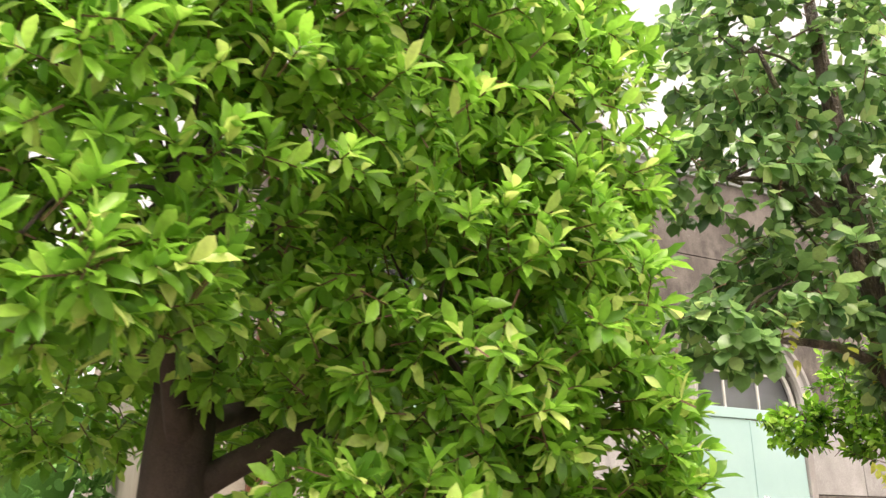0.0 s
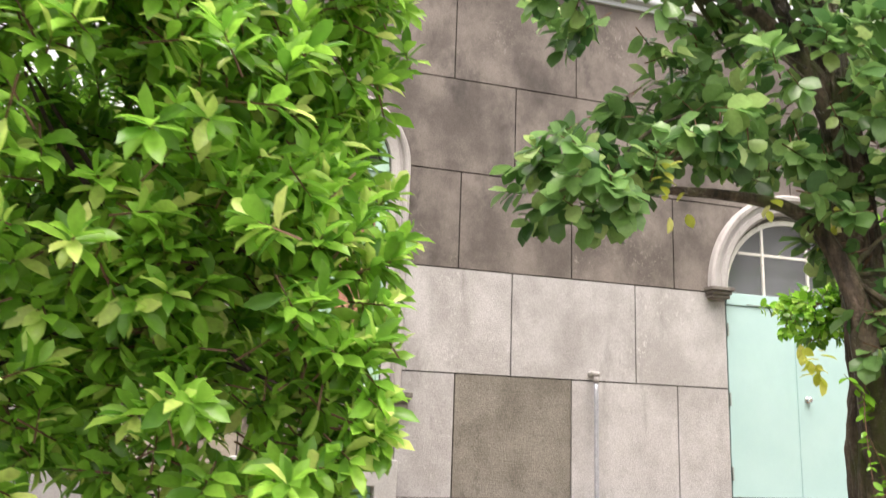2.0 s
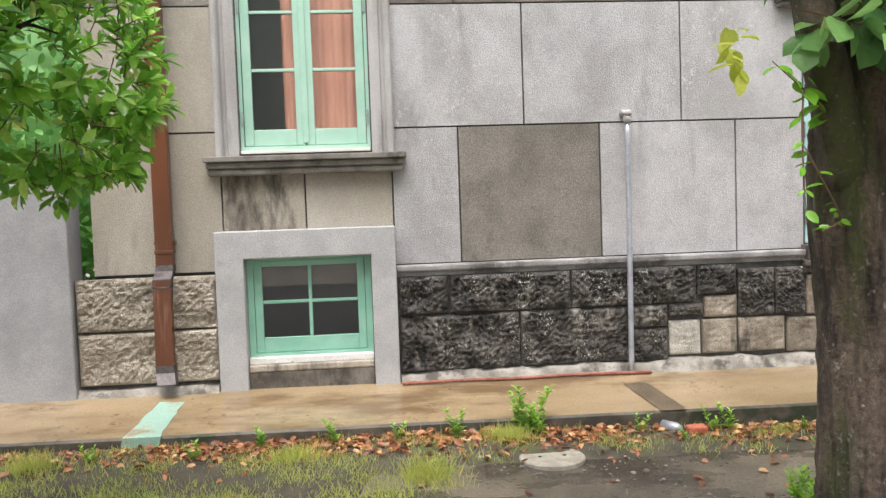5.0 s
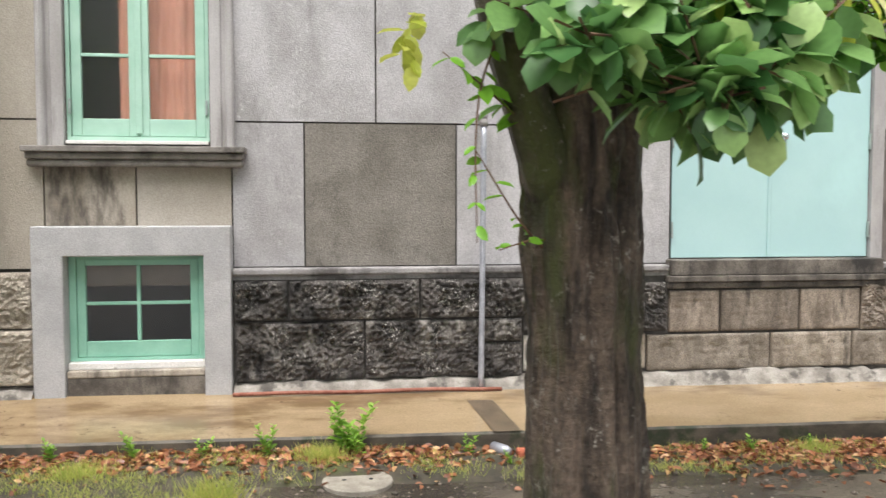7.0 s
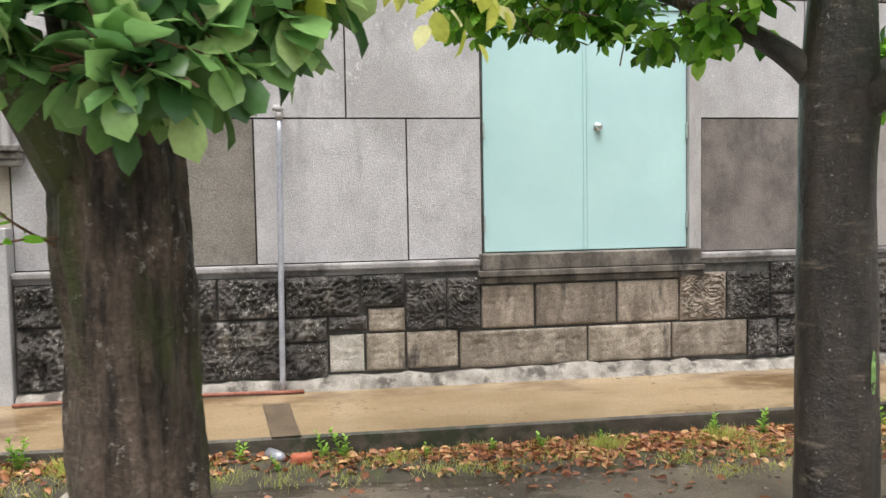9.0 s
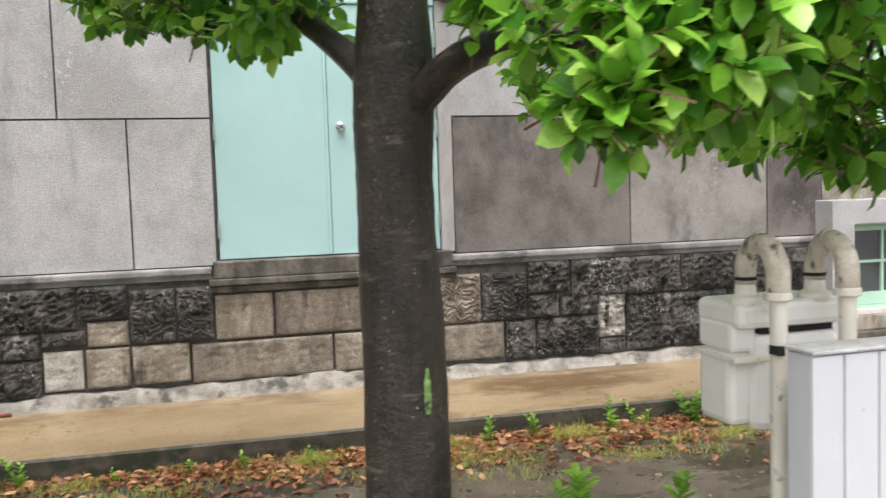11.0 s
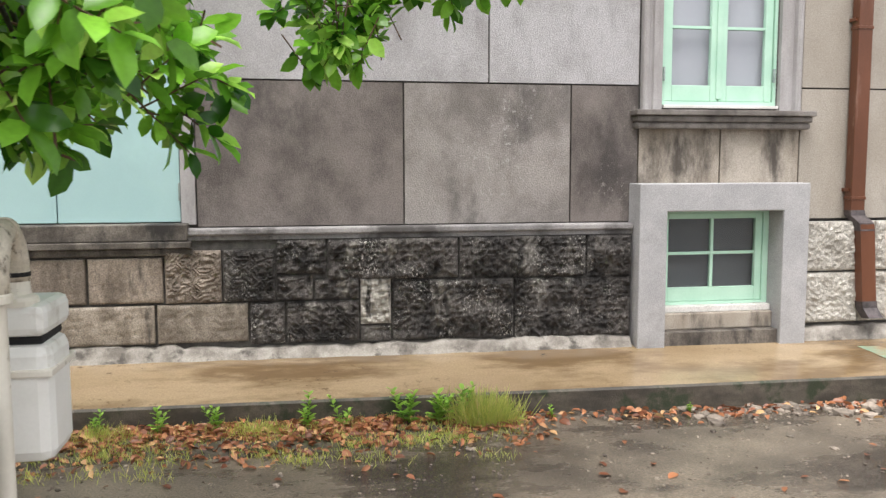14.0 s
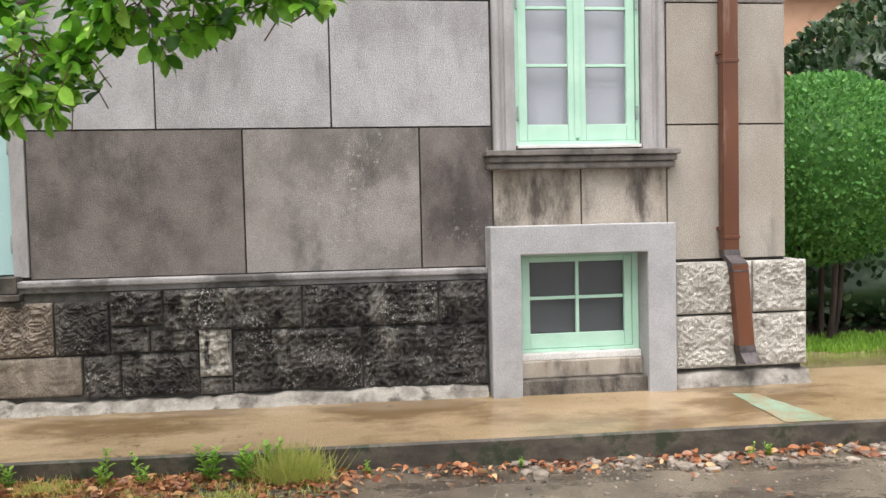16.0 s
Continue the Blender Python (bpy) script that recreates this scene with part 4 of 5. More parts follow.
# service pipe
pipe = thing("conduit_pipe", "slim galvanised pipe rising up the wall to an elbow", "pipe")
pts, rr = smooth_path([(5.09, Y - .165, .22), (5.097, Y - .155, .85), (5.106, Y - .135, 1.45), (5.114, Y - .114, 2.06)], [.02] * 4, 4)
part("pipe", tube(bmesh.new(), pts, rr, 12), M_GALV, pipe, smooth=True)
bm = tube(bmesh.new(), [(5.114, Y - .114, 2.04), (5.115, Y - .112, 2.10)], [.027, .027], 12)
tube(bm, [(5.115, Y - .14, 2.11), (5.115, Y + .01, 2.12)], [.026, .026], 12)
tube(bm, [(5.115, Y - .112, 2.11), (5.075, Y - .112, 2.12)], [.02, .02], 10)
part("elbow", bm, M_TRIM, pipe, "pale elbow fitting", smooth=True)
pts = [(x, Y - .19 + .008 * math.sin(x * 3), walk_z(x, Y - .2) + .02 + .003 * math.sin(x * 7)) for x in np.arange(3.43, 5.3, .15)]
tagged(part("copper_pipe", tube(bmesh.new(), pts, [.013] * len(pts), 8), M_RED_PIPE, smooth=True), "thin rusty red pipe lying along the foot of the wall", "pipe")


def downpipe(x, xb, label):
    dp = thing("downpipe", label, "downpipe", group="downpipes on the front")
    w, yo = .058, Y - .105
    bm = box(bmesh.new(), x - w, x + w, yo, yo + .085, 1.14, TOP - .06, .006)
    part("shaft", bm, M_PIPE_BROWN, dp)
    for z in (1.24, 2.5, 3.9):
        boxed("joint_collar", M_PIPE_BROWN, dp, (x - w - .004, x + w + .004, yo - .005, yo + .09, z - .012, z + .012), .003)
        boxed("bracket", M_PIPE_BROWN, dp, (x - w - .012, x + w + .012, yo + .03, Y + .002, z + .05, z + .075), .002)
    bm = bmesh.new()
    secs = [(x, yo, 1.15, w), (x, yo - .01, 1.11, w * 1.03), (x + (xb - x) * .2, yo - .09, 1.06, w * 1.05), (x + (xb - x) * .25, yo - .10, 1.0, w * 1.05)]
    rings = [[bm.verts.new(p) for p in ((cx - ww, y, z), (cx + ww, y, z), (cx + ww, y + .085, z), (cx - ww, y + .085, z))] for cx, y, z, ww in secs]
    for a, b in zip(rings, rings[1:]):
        for k in range(4):
            bm.faces.new((a[k], b[k], b[(k + 1) % 4], a[(k + 1) % 4]))
    part("offset_bend", bm, M_PIPE_SHOE, dp, "dark worn metal bend")
    bm = bmesh.new()
    secs = [(x + (xb - x) * .25, yo - .098, 1.05), (xb, yo - .098, .46)]
    rings = [[bm.verts.new(p) for p in ((cx - w, y, z), (cx + w, y, z), (cx + w, y + .08, z), (cx - w, y + .08, z))] for cx, y, z in secs]
    for k in range(4):
        bm.faces.new((rings[0][k], rings[1][k], rings[1][(k + 1) % 4], rings[0][(k + 1) % 4]))
    part("lower_shaft", bm, M_PIPE_BROWN, dp)
    bm = bmesh.new()
    secs = [(xb, yo - .10, .47), (xb + .005, yo - .105, .42), (xb + .02, yo - .16, .35)]
    rings = [[bm.verts.new(p) for p in ((cx - w - .003, y, z), (cx + w + .003, y, z), (cx + w + .003, y + .088, z - .01), (cx - w - .003, y + .088, z - .01))] for cx, y, z in secs]
    for a, b in zip(rings, rings[1:]):
        for k in range(4):
            bm.faces.new((a[k], b[k], b[(k + 1) % 4], a[(k + 1) % 4]))
    part("shoe", bm, M_PIPE_SHOE, dp, "dull metal outlet shoe")
    return dp


downpipe(1.825, 1.815, "brown painted rectangular downpipe with a kinked foot on the wall")
downpipe(12.97, 13.03, "brown painted rectangular downpipe with streaks and a worn shoe")

# lower annex wall at the left end
bm = box(bmesh.new(), -6, 1.215, Y - .17, Y + .1, -.1, 1.735, .01)
tagged(part("wall_annex", bm, M_LEFTWALL), "low plain grey rendered wall adjoining the house", "wall", kind="structure")

# ---- gas meter, white box ----
meter = thing("gas_meter", "cream-painted gas meter with two bent pipes on top", "gas meter")
bm = bmesh.new()
box(bm, 7.893, 8.238, 2.945, 3.16, 1.10, 1.175, .02)
box(bm, 7.892, 7.975, 2.98, 3.15, 1.03, 1.12, .015)
part("upper_case", bm, M_METER, meter, smooth=False)
part("lower_case", box(bmesh.new(), 7.955, 8.24, 2.96, 3.15, .80, 1.083, .03), M_METER, meter)
part("side_case", box(bmesh.new(), 7.888, 7.965, 2.985, 3.145, .82, 1.03, .02), M_METER, meter)
part("seam_flange", box(bmesh.new(), 7.882, 8.245, 2.952, 3.165, 1.006, 1.024, .004), M_CREAM, meter)
# black filler paints the shade in the gap between the two cases
boxed("gap_plate", M_BLACK, meter, (7.98, 8.22, 2.975, 3.14, 1.08, 1.104))
for xf, xr in ((7.948, 7.942), (8.166, 8.17)):
    pts, rr = smooth_path([(xf, 2.85, -.05), (xf, 2.85, .6), (xf, 2.85, 1.2), (xf, 2.85, 1.21)], [.023] * 4, 3)
    part("riser_pipe", tube(bmesh.new(), pts, rr, 16), M_CREAM, meter, smooth=True)
    arc = [(xf + (xr - xf) * (1 - math.cos(a)) / 2, 2.85 + .0675 * (1 - math.cos(a)), 1.248 + .095 * math.sin(a)) for a in np.linspace(0, math.pi, 16)]
    part("bend", tube(bmesh.new(), [(xf, 2.85, 1.2)] + arc[:9], [.0315] * 5 + [.031, .030, .029, .028, .027], 18), M_BEND, meter, "weathered cream pipe bend streaked with grime", smooth=True)
    part("bend", tube(bmesh.new(), arc[8:] + [(xr, 2.985, 1.225)], [.0285] * 9, 18), M_BEND, meter, "weathered cream pipe bend streaked with grime", smooth=True)
    part("union_ring", tube(bmesh.new(), [(xf, 2.85, 1.192), (xf, 2.85, 1.196), (xf, 2.85, 1.212), (xf, 2.85, 1.216)], [.032, .036, .036, .032], 18), M_CREAM, meter)
    part("union_ring", tube(bmesh.new(), [(arc[8][0], arc[8][1] - .006, arc[8][2]), (arc[8][0], arc[8][1] + .008, arc[8][2] - .001)], [.0315, .0315], 18), M_BEND, meter)
    part("seal_ring", tube(bmesh.new(), [(xr, 2.985, 1.236), (xr, 2.985, 1.246)], [.0305, .0305], 16), M_BLACK, meter, "dark rubber seal ring")
    part("neck", tube(bmesh.new(), [(xr, 2.985, 1.17), (xr, 2.985, 1.182), (xr, 2.985, 1.19), (xr, 2.985, 1.196), (xr, 2.985, 1.24)], [.046, .046, .042, .03, .026], 18), M_CREAM, meter)
boxed("clip", M_BLACK, meter, (7.925, 7.945, 2.82, 2.86, 1.05, 1.075))
cab = thing("meter_box", "white enamelled metal box with vertical grooves and grimy lid", "utility box")
bx0, bx1 = 7.885, 8.192
boxed("case", M_BOXWHITE, cab, (bx0, bx1, 2.648, 2.735, -.02, 1.085), .003)
for a, b in ((bx0, bx0 + .088), (bx0 + .094, bx0 + .19), (bx0 + .196, bx1)):
    boxed("front_panel", M_BOXWHITE, cab, (a, b, 2.64, 2.6475, -.02, 1.083), .002)
boxed("lid", M_BOXTOP, cab, (bx0 - .004, bx1 + .004, 2.634, 2.74, 1.087, 1.097), .003, "grimy grey lid")

# ---- ground fittings ----
bm = bmesh.new()
mz = road_z(4.21, 5.28)
tube(bm, [(4.21, 5.28, mz - .03), (4.21, 5.28, mz + .012), (4.21, 5.28, mz + .017)], [.185, .185, .177], 36)
cover = tagged(part("manhole_cover", bm, M_PLATE), "round pale concrete inspection cover set in the ground", "manhole cover")
# raised black discs stand in for the shade inside the lift holes
for dx_ in (-.07, .07):
    part("lift_hole", tube(bmesh.new(), [(4.21 + dx_, 5.28, mz + .012), (4.21 + dx_, 5.28, mz + .019)], [.012, .012], 10), M_BLACK, cover)
bm = bmesh.new()
tube(bm, [(5.02, 5.74, road_z(5.02, 5.74) + .034), (5.08, 5.66, road_z(5.08, 5.66) + .034), (5.10, 5.635, road_z(5.1, 5.635) + .034)], [.033, .033, .02], 14)
tagged(part("drinks_can", bm, M_GALV, smooth=True), "pale grey can lying by the kerb", "can")
bm = box(bmesh.new(), 5.14, 5.26, 5.60, 5.68, road_z(5.2, 5.64) - .004, road_z(5.2, 5.64) + .056, .012)
tagged(part("brick", bm, mat("brick_red", (.4, .1, .05), (.5, .16, .09), 20, rough=.9, bump=.5)), "broken piece of red brick by the kerb", "brick")


# ---- leaves, trees ----
def leaf_shape(kind):
    """Eleven points: five along the midrib, three on each side; x along, y across, z up."""
    w = {"obovate": (.5, .95, .85), "broad": (.68, 1.0, .92), "ovate": (.76, 1.0, .8)}[kind]
    mid = (0, .22, .5, .78, 1.0)
    drop = (0, -.02, -.04, -.08, -.17)
    pts = [(m, 0, d) for m, d in zip(mid, drop)]
    for s in (1, -1):
        pts += [(m - .02, s * ww, d + .075) for m, ww, d in zip(mid[1:4], w, drop[1:4])]
    return np.array(pts, float)


def leaves_mesh(pos, way, up, length, width, kind, curl=1.0):
    """One mesh of leaves: place, direction, upper side, length and half width of each."""
    n = len(pos)
    T = leaf_shape(kind)
    k = len(T)
    way = way / np.linalg.norm(way, axis=1, keepdims=True)
    side = np.cross(up, way)
    side /= np.linalg.norm(side, axis=1, keepdims=True) + 1e-9
    nor = np.cross(way, side)
    co = (pos[:, None] + way[:, None] * (T[None, :, :1] * length[:, None, None]) + side[:, None] * (T[None, :, 1:2] * width[:, None, None])
          + nor[:, None] * (T[None, :, 2:] * length[:, None, None] * curl)).reshape(-1, 3)
    faces = [(0, 1, 5), (3, 4, 7), (0, 8, 1), (3, 10, 4), (1, 2, 6, 5), (2, 3, 7, 6), (1, 8, 9, 2), (2, 9, 10, 3)]
    base = (np.arange(n) * k)[:, None]
    loops = np.concatenate([base + np.array(f) for f in faces], axis=1)
    counts = np.tile([len(f) for f in faces], n)
    starts = np.concatenate([[0], np.cumsum(counts)[:-1]])
    me = bpy.data.meshes.new("leaves")
    me.vertices.add(n * k)
    me.vertices.foreach_set("co", co.ravel())
    me.loops.add(loops.size)
    me.loops.foreach_set("vertex_index", loops.ravel())
    me.polygons.add(len(counts))
    me.polygons.foreach_set("loop_start", starts)
    me.polygons.foreach_set("use_smooth", np.ones(len(counts), bool))
    me.update(calc_edges=True)
    me.validate()
    return me


def sprays(rng, lobes, kind, size, per, spread=.08, droop=.0, shell=.55, voids=0.0):
    """Twigs scattered through lobes (centre, radii, twigs), each with a whorl or row of leaves near its tip.
    Gives the leaf arrays and the twig segments."""
    P, D, U, L, Wd, twigs = [], [], [], [], [], []
    for c, r, n in lobes:
        c, r = np.array(c), np.array(r)
        q = rng.normal(size=(n, 3))
        q /= np.linalg.norm(q, axis=1, keepdims=True)
        rad = shell + (1 - shell) * rng.random(n) ** .6
        rad *= 1 + .12 * np.array([noise.noise(Vector(v * 2.3 + c)) for v in q])
        tip = c + q * rad[:, None] * r
        out = q * .8 + rng.normal(size=(n, 3)) * .45 + np.array([0, 0, .15 - droop])
        out /= np.linalg.norm(out, axis=1, keepdims=True)
        for t, o in zip(tip, out):
            if voids and noise.noise(Vector(t) * 2.1) < -.12 and rng.random() < voids:
                continue
            twigs.append((t - o * spread * 2.6, t))
            k = per + rng.integers(-2, 3)
            a0 = rng.random() * 6.28
            ref = np.cross(o, (0, 0, 1.0)) + 1e-6
            ref /= np.linalg.norm(ref)
            ref2 = np.cross(o, ref)
            for j in range(k):
                a = a0 + j * 2.4
                f = j / max(k - 1, 1)
                rnd_dir = ref * math.cos(a) + ref2 * math.sin(a)
                open_ = 1.15 - .75 * f
                d = o * (1 - .55 * open_) + rnd_dir * open_ + np.array([0, 0, .12 - droop]) + rng.normal(size=3) * .12
                P.append(t - o * spread * (1 - f) * 1.6)
                D.append(d)
                U.append(np.array([0, -.25, .9]) + rng.normal(size=3) * .3 + o * .7)
                s = size * rng.uniform(.7, 1.2)
                L.append(s)
                Wd.append(s * rng.uniform(.2, .26) * (1.5 if kind == "broad" else 1.25 if kind == "ovate" else .86))
    return tuple(np.array(v) for v in (P, D, U, L, Wd)), twigs


def twig_mesh(segs, r=.0025):
    v, f = [], []
    for a, b in segs:
        d = (b - a) / (np.linalg.norm(b - a) + 1e-9)
        s = np.cross(d, (.3, .2, 1.0))
        s /= np.linalg.norm(s)
        t = np.cross(d, s)
        k = len(v)
        for end, rr in ((a, r * 1.5), (b, r)):
            for m in range(3):
                an = 2.094 * m
                v.append(end + (s * math.cos(an) + t * math.sin(an)) * rr)
        f += [(k, k + 1, k + 4, k + 3), (k + 1, k + 2, k + 5, k + 4), (k + 2, k, k + 3, k + 5)]
    return pydata(v, f)


def tree(label, bark, trunk, limbs, lobes, leaf, kind, size, per, seed, spread, droop=0.0, sides=20, wob=.05, young=None, voids=.55, relief=None):
    tr = thing("tree", label, "tree")
    rng = np.random.default_rng(seed)
    pts, rr = smooth_path(*trunk, 18 if relief else 6)
    part("trunk", tube(bmesh.new(), pts, rr, sides, True, wob, seed, relief), bark, tr, smooth=True)
    for pth, rad in limbs:
        pts, rr = smooth_path(pth, rad, 5)
        part("limb", tube(bmesh.new(), pts, rr, 9, True, .06, seed), bark, tr, smooth=True)
    arrays, twigs = sprays(rng, lobes, kind, size, per, spread, droop, .6, voids)
    # branches from the limbs' ends out into each lobe
    ends = [Vector(p[-1]) for p, _ in limbs] + [Vector(p[len(p) // 2]) for p, _ in limbs] + [Vector(trunk[0][-1])]
    for c, r, n in lobes:
        for k in range(3 if n > 12 else 0):
            near = min(ends, key=lambda e: (e - Vector(c)).length)
            q = rng.normal(size=3)
            q /= np.linalg.norm(q)
            q[2] = abs(q[2])
            end = Vector(np.array(c) + q * np.array(r) * .42)
            midp = near.lerp(end, .5) + Vector(rng.normal(size=3) * .08) * min(1, (near - end).length)
            pts, rr = smooth_path([near, midp, end], [.014, .009, .004], 4)
            part("branch", tube(bmesh.new(), pts, rr, 5), bark, tr, smooth=True)
    tagged(mesh_part("twig_spray", twig_mesh(twigs), M_TWIG, tr), kind="stuff")
    tagged(mesh_part("crown", leaves_mesh(*arrays, kind), leaf, tr), kind="stuff")
    if young:
        ylobes, ysize, yper = young
        arrays, twigs = sprays(rng, ylobes, "ovate", ysize, yper, spread, .9)
        tagged(mesh_part("young_leaves", leaves_mesh(*arrays, "ovate"), M_LEAF_YOUNG, tr, "pale yellow-green drooping young leaves"), kind="stuff")
    return tr


def fissured(a, z):
    """Upright ridges of coarse bark, with knobs."""
    u, w = math.cos(a), math.sin(a)
    ridge = abs(noise.noise((u * 5.5, w * 5.5, z * 1.6))) + .6 * abs(noise.noise((u * 12, w * 12, z * 5)))
    return .004 - .042 * ridge + .014 * noise.noise((u * 2, w * 2, z * 3.0)) + .004 * noise.noise((u * 20, w * 20, z * 22))


def ringed(a, z):
    """Smooth bark with faint rings and a few swellings."""
    u, w = math.cos(a), math.sin(a)
    return .007 * noise.noise((u * 2, w * 2, z * 4)) + .0025 * noise.noise((u * 3, w * 3, z * 38)) + .002 * noise.noise((u * 14, w * 14, z * 9))


# rosette-leaved tree at the start of the walk
tree("dense tree with whorls of small bright green leaves", M_BARK_A,
     ([(.60, 3.35, -.1), (.63, 3.3, .6), (.64, 3.3, 1.5), (.66, 3.32, 2.3), (.7, 3.3, 3.6), (.75, 3.3, 4.8)], [.17, .14, .13, .12, .08, .03]),
     [([(.65, 3.3, 1.75), (1.1, 3.1, 2.0), (1.7, 2.8, 2.05), (2.1, 2.7, 2.2)], [.06, .045, .03, .012]),
      ([(.66, 3.3, 1.9), (.5, 2.9, 2.3), (.4, 2.5, 2.6)], [.06, .04, .015]),
      ([(.66, 3.3, 2.0), (1.2, 3.8, 2.2), (1.8, 4.4, 2.3)], [.06, .04, .015]),
      ([(.66, 3.3, 2.2), (.0, 3.4, 2.6), (-.6, 3.4, 2.9)], [.06, .04, .015]),
      ([(.68, 3.3, 2.6), (1.3, 3.0, 3.2), (1.7, 2.8, 3.7)], [.05, .035, .012])],
     [((.75, 3.35, 3.4), (1.5, 1.35, 1.6), 1064), ((1.5, 2.75, 2.45), (.88, .75, .75), 560), ((1.95, 2.62, 1.98), (.48, .5, .42), 251),
      ((1.75, 2.75, 1.6), (.45, .45, .28), 168), ((2.0, 2.4, 1.62), (.36, .25, .24), 95), ((1.1, 2.5, 1.62), (.5, .4, .3), 133), ((1.95, 4.35, 2.1), (.5, .6, .55), 280), ((.3, 2.45, 2.85), (.8, .6, .75), 475), ((-.5, 3.0, 2.9), (.8, .8, .9), 364),
      ((.1, 2.15, 2.25), (.42, .3, .25), 105), ((1.85, 2.75, 3.15), (.6, .65, .8), 503), ((1.8, 3.0, 4.0), (.75, .8, .9), 448), ((1.0, 4.3, 2.6), (.9, .6, .7), 266),
      ((1.0, 2.45, 3.3), (.8, .6, .8), 461), ((.2, 2.6, 3.8), (.9, .7, .7), 336), ((1.75, 3.6, 2.6), (.6, .7, .6), 280), ((.0, 4.1, 2.3), (.9, .6, .5), 237), ((1.3, 3.3, 2.1), (.6, .5, .3), 125), ((-.3, 3.5, 4.0), (.9, .9, .9), 280)],
     M_LEAF_A, "obovate", .094, 12, 11, .05, voids=.8)

# broad-leaved street tree with a thick mossy trunk
tree("street tree with thick mossy trunk and broad dull green leaves", M_BARK_B,
     ([(4.80, 3.2, -.1), (4.80, 3.2, .3), (4.79, 3.2, .9), (4.77, 3.2, 1.45), (4.765, 3.19, 1.7), (4.72, 3.2, 2.2), (4.62, 3.2, 3.2), (4.5, 3.2, 4.4), (4.45, 3.2, 5.2)],
      [.205, .182, .172, .170, .167, .11, .085, .055, .03]),
     [([(4.68, 3.15, 1.55), (4.52, 3.02, 1.95), (4.42, 3.0, 2.3), (4.2, 3.1, 2.6), (3.4, 3.2, 2.62)], [.075, .06, .045, .03, .012]),
      ([(4.82, 3.18, 1.65), (5.0, 3.1, 2.0), (5.35, 3.0, 2.4), (5.8, 2.9, 2.7)], [.07, .055, .035, .012]),
      ([(4.6, 3.2, 3.2), (4.2, 3.2, 3.55), (3.85, 3.2, 3.6), (3.5, 3.2, 3.55)], [.05, .035, .02, .01]),
      ([(4.6, 3.2, 3.0), (4.3, 3.2, 3.7), (4.1, 3.2, 4.1), (3.9, 3.2, 4.5)], [.045, .035, .025, .012]),
      ([(4.62, 3.2, 3.0), (5.1, 3.2, 3.5), (5.6, 3.2, 3.9)], [.045, .03, .012])],
     [((3.3, 3.15, 2.6), (.36, .4, .25), 46), ((3.55, 3.2, 3.55), (.55, .5, .4), 75), ((4.3, 3.2, 3.1), (.7, .7, .38), 115), ((4.2, 3.2, 4.4), (.95, .9, .8), 230),
      ((5.3, 3.2, 3.4), (1.0, .9, .9), 210), ((5.02, 2.85, 1.88), (.22, .18, .2), 26), ((4.84, 2.95, 2.16), (.3, .16, .12), 18), ((4.62, 2.63, 1.8), (.12, .07, .1), 8), ((4.82, 2.64, 1.74), (.14, .08, .11), 11), ((5.0, 2.66, 1.79), (.14, .1, .12), 11), ((4.8, 2.68, 1.93), (.28, .1, .12), 14), ((5.14, 2.8, 2.0), (.27, .2, .2), 21), ((4.55, 2.95, 2.04), (.17, .15, .18), 16), ((5.55, 3.0, 2.7), (.5, .4, .35), 60),
      ((4.75, 3.0, 2.5), (.5, .4, .3), 62), ((3.75, 3.1, 2.9), (.4, .4, .25), 40), ((3.6, 3.2, 4.3), (.5, .6, .5), 60), ((5.2, 3.3, 4.6), (.9, .8, .6), 160)],
     M_LEAF_B, "broad", .104, 9, 22, .06, .35, 72, .04, relief=fissured,
     young=([((4.34, 3.05, 1.92), (.09, .09, .1), 3), ((4.95, 2.75, 1.95), (.4, .15, .14), 5), ((5.55, 2.8, 1.92), (.14, .12, .09), 4), ((3.5, 3.0, 2.55), (.3, .2, .15), 5), ((4.3, 3.1, 2.5), (.3, .2, .2), 4)], .066, 4))

# thin water shoots on the thick trunk
def shoot(pts, n, size, seed, droop=.3):
    r = np.random.default_rng(seed)
    sh = thing("water_shoot", "thin leafy shoot sprouting from the mossy trunk", "shoot")
    path, rr = smooth_path(pts, [.004, .003, .0015], 6)
    part("stem", tube(bmesh.new(), path, rr, 5), M_TWIG, sh)
    P, D, U = [], [], []
    for k in range(n):
        q = path[int(len(path) * (.35 + .62 * k / n))]
        P.append(np.array(q))
        a = r.uniform(0, 6.28)
        D.append(np.array([math.cos(a), math.sin(a) * .6, .2 - droop]))
        U.append(np.array([0, -.3, 1.0]) + r.normal(size=3) * .4)
    L = size * r.uniform(.6, 1.2, n)
    for k in range(n):
        s = slice(k, k + 1)
        mesh_part("leaf", leaves_mesh(np.array(P)[s], np.array(D)[s], np.array(U)[s], L[s], L[s] * .26, "ovate"), M_LEAF_C, sh)


shoot([(4.64, 3.12, 1.68), (4.52, 3.02, 1.76), (4.36, 2.98, 1.88)], 11, .075, 1, .6)
shoot([(4.64, 3.1, 1.40), (4.55, 3.0, 1.48), (4.44, 2.96, 1.64)], 7, .048, 2, .3)
shoot([(4.65, 3.1, 1.42), (4.58, 3.02, 1.42), (4.5, 2.98, 1.40)], 5, .045, 3, .2)

shoot([(4.56, 3.02, 2.05), (4.45, 2.98, 1.78), (4.44, 2.95, 1.42)], 10, .042, 5, .8)

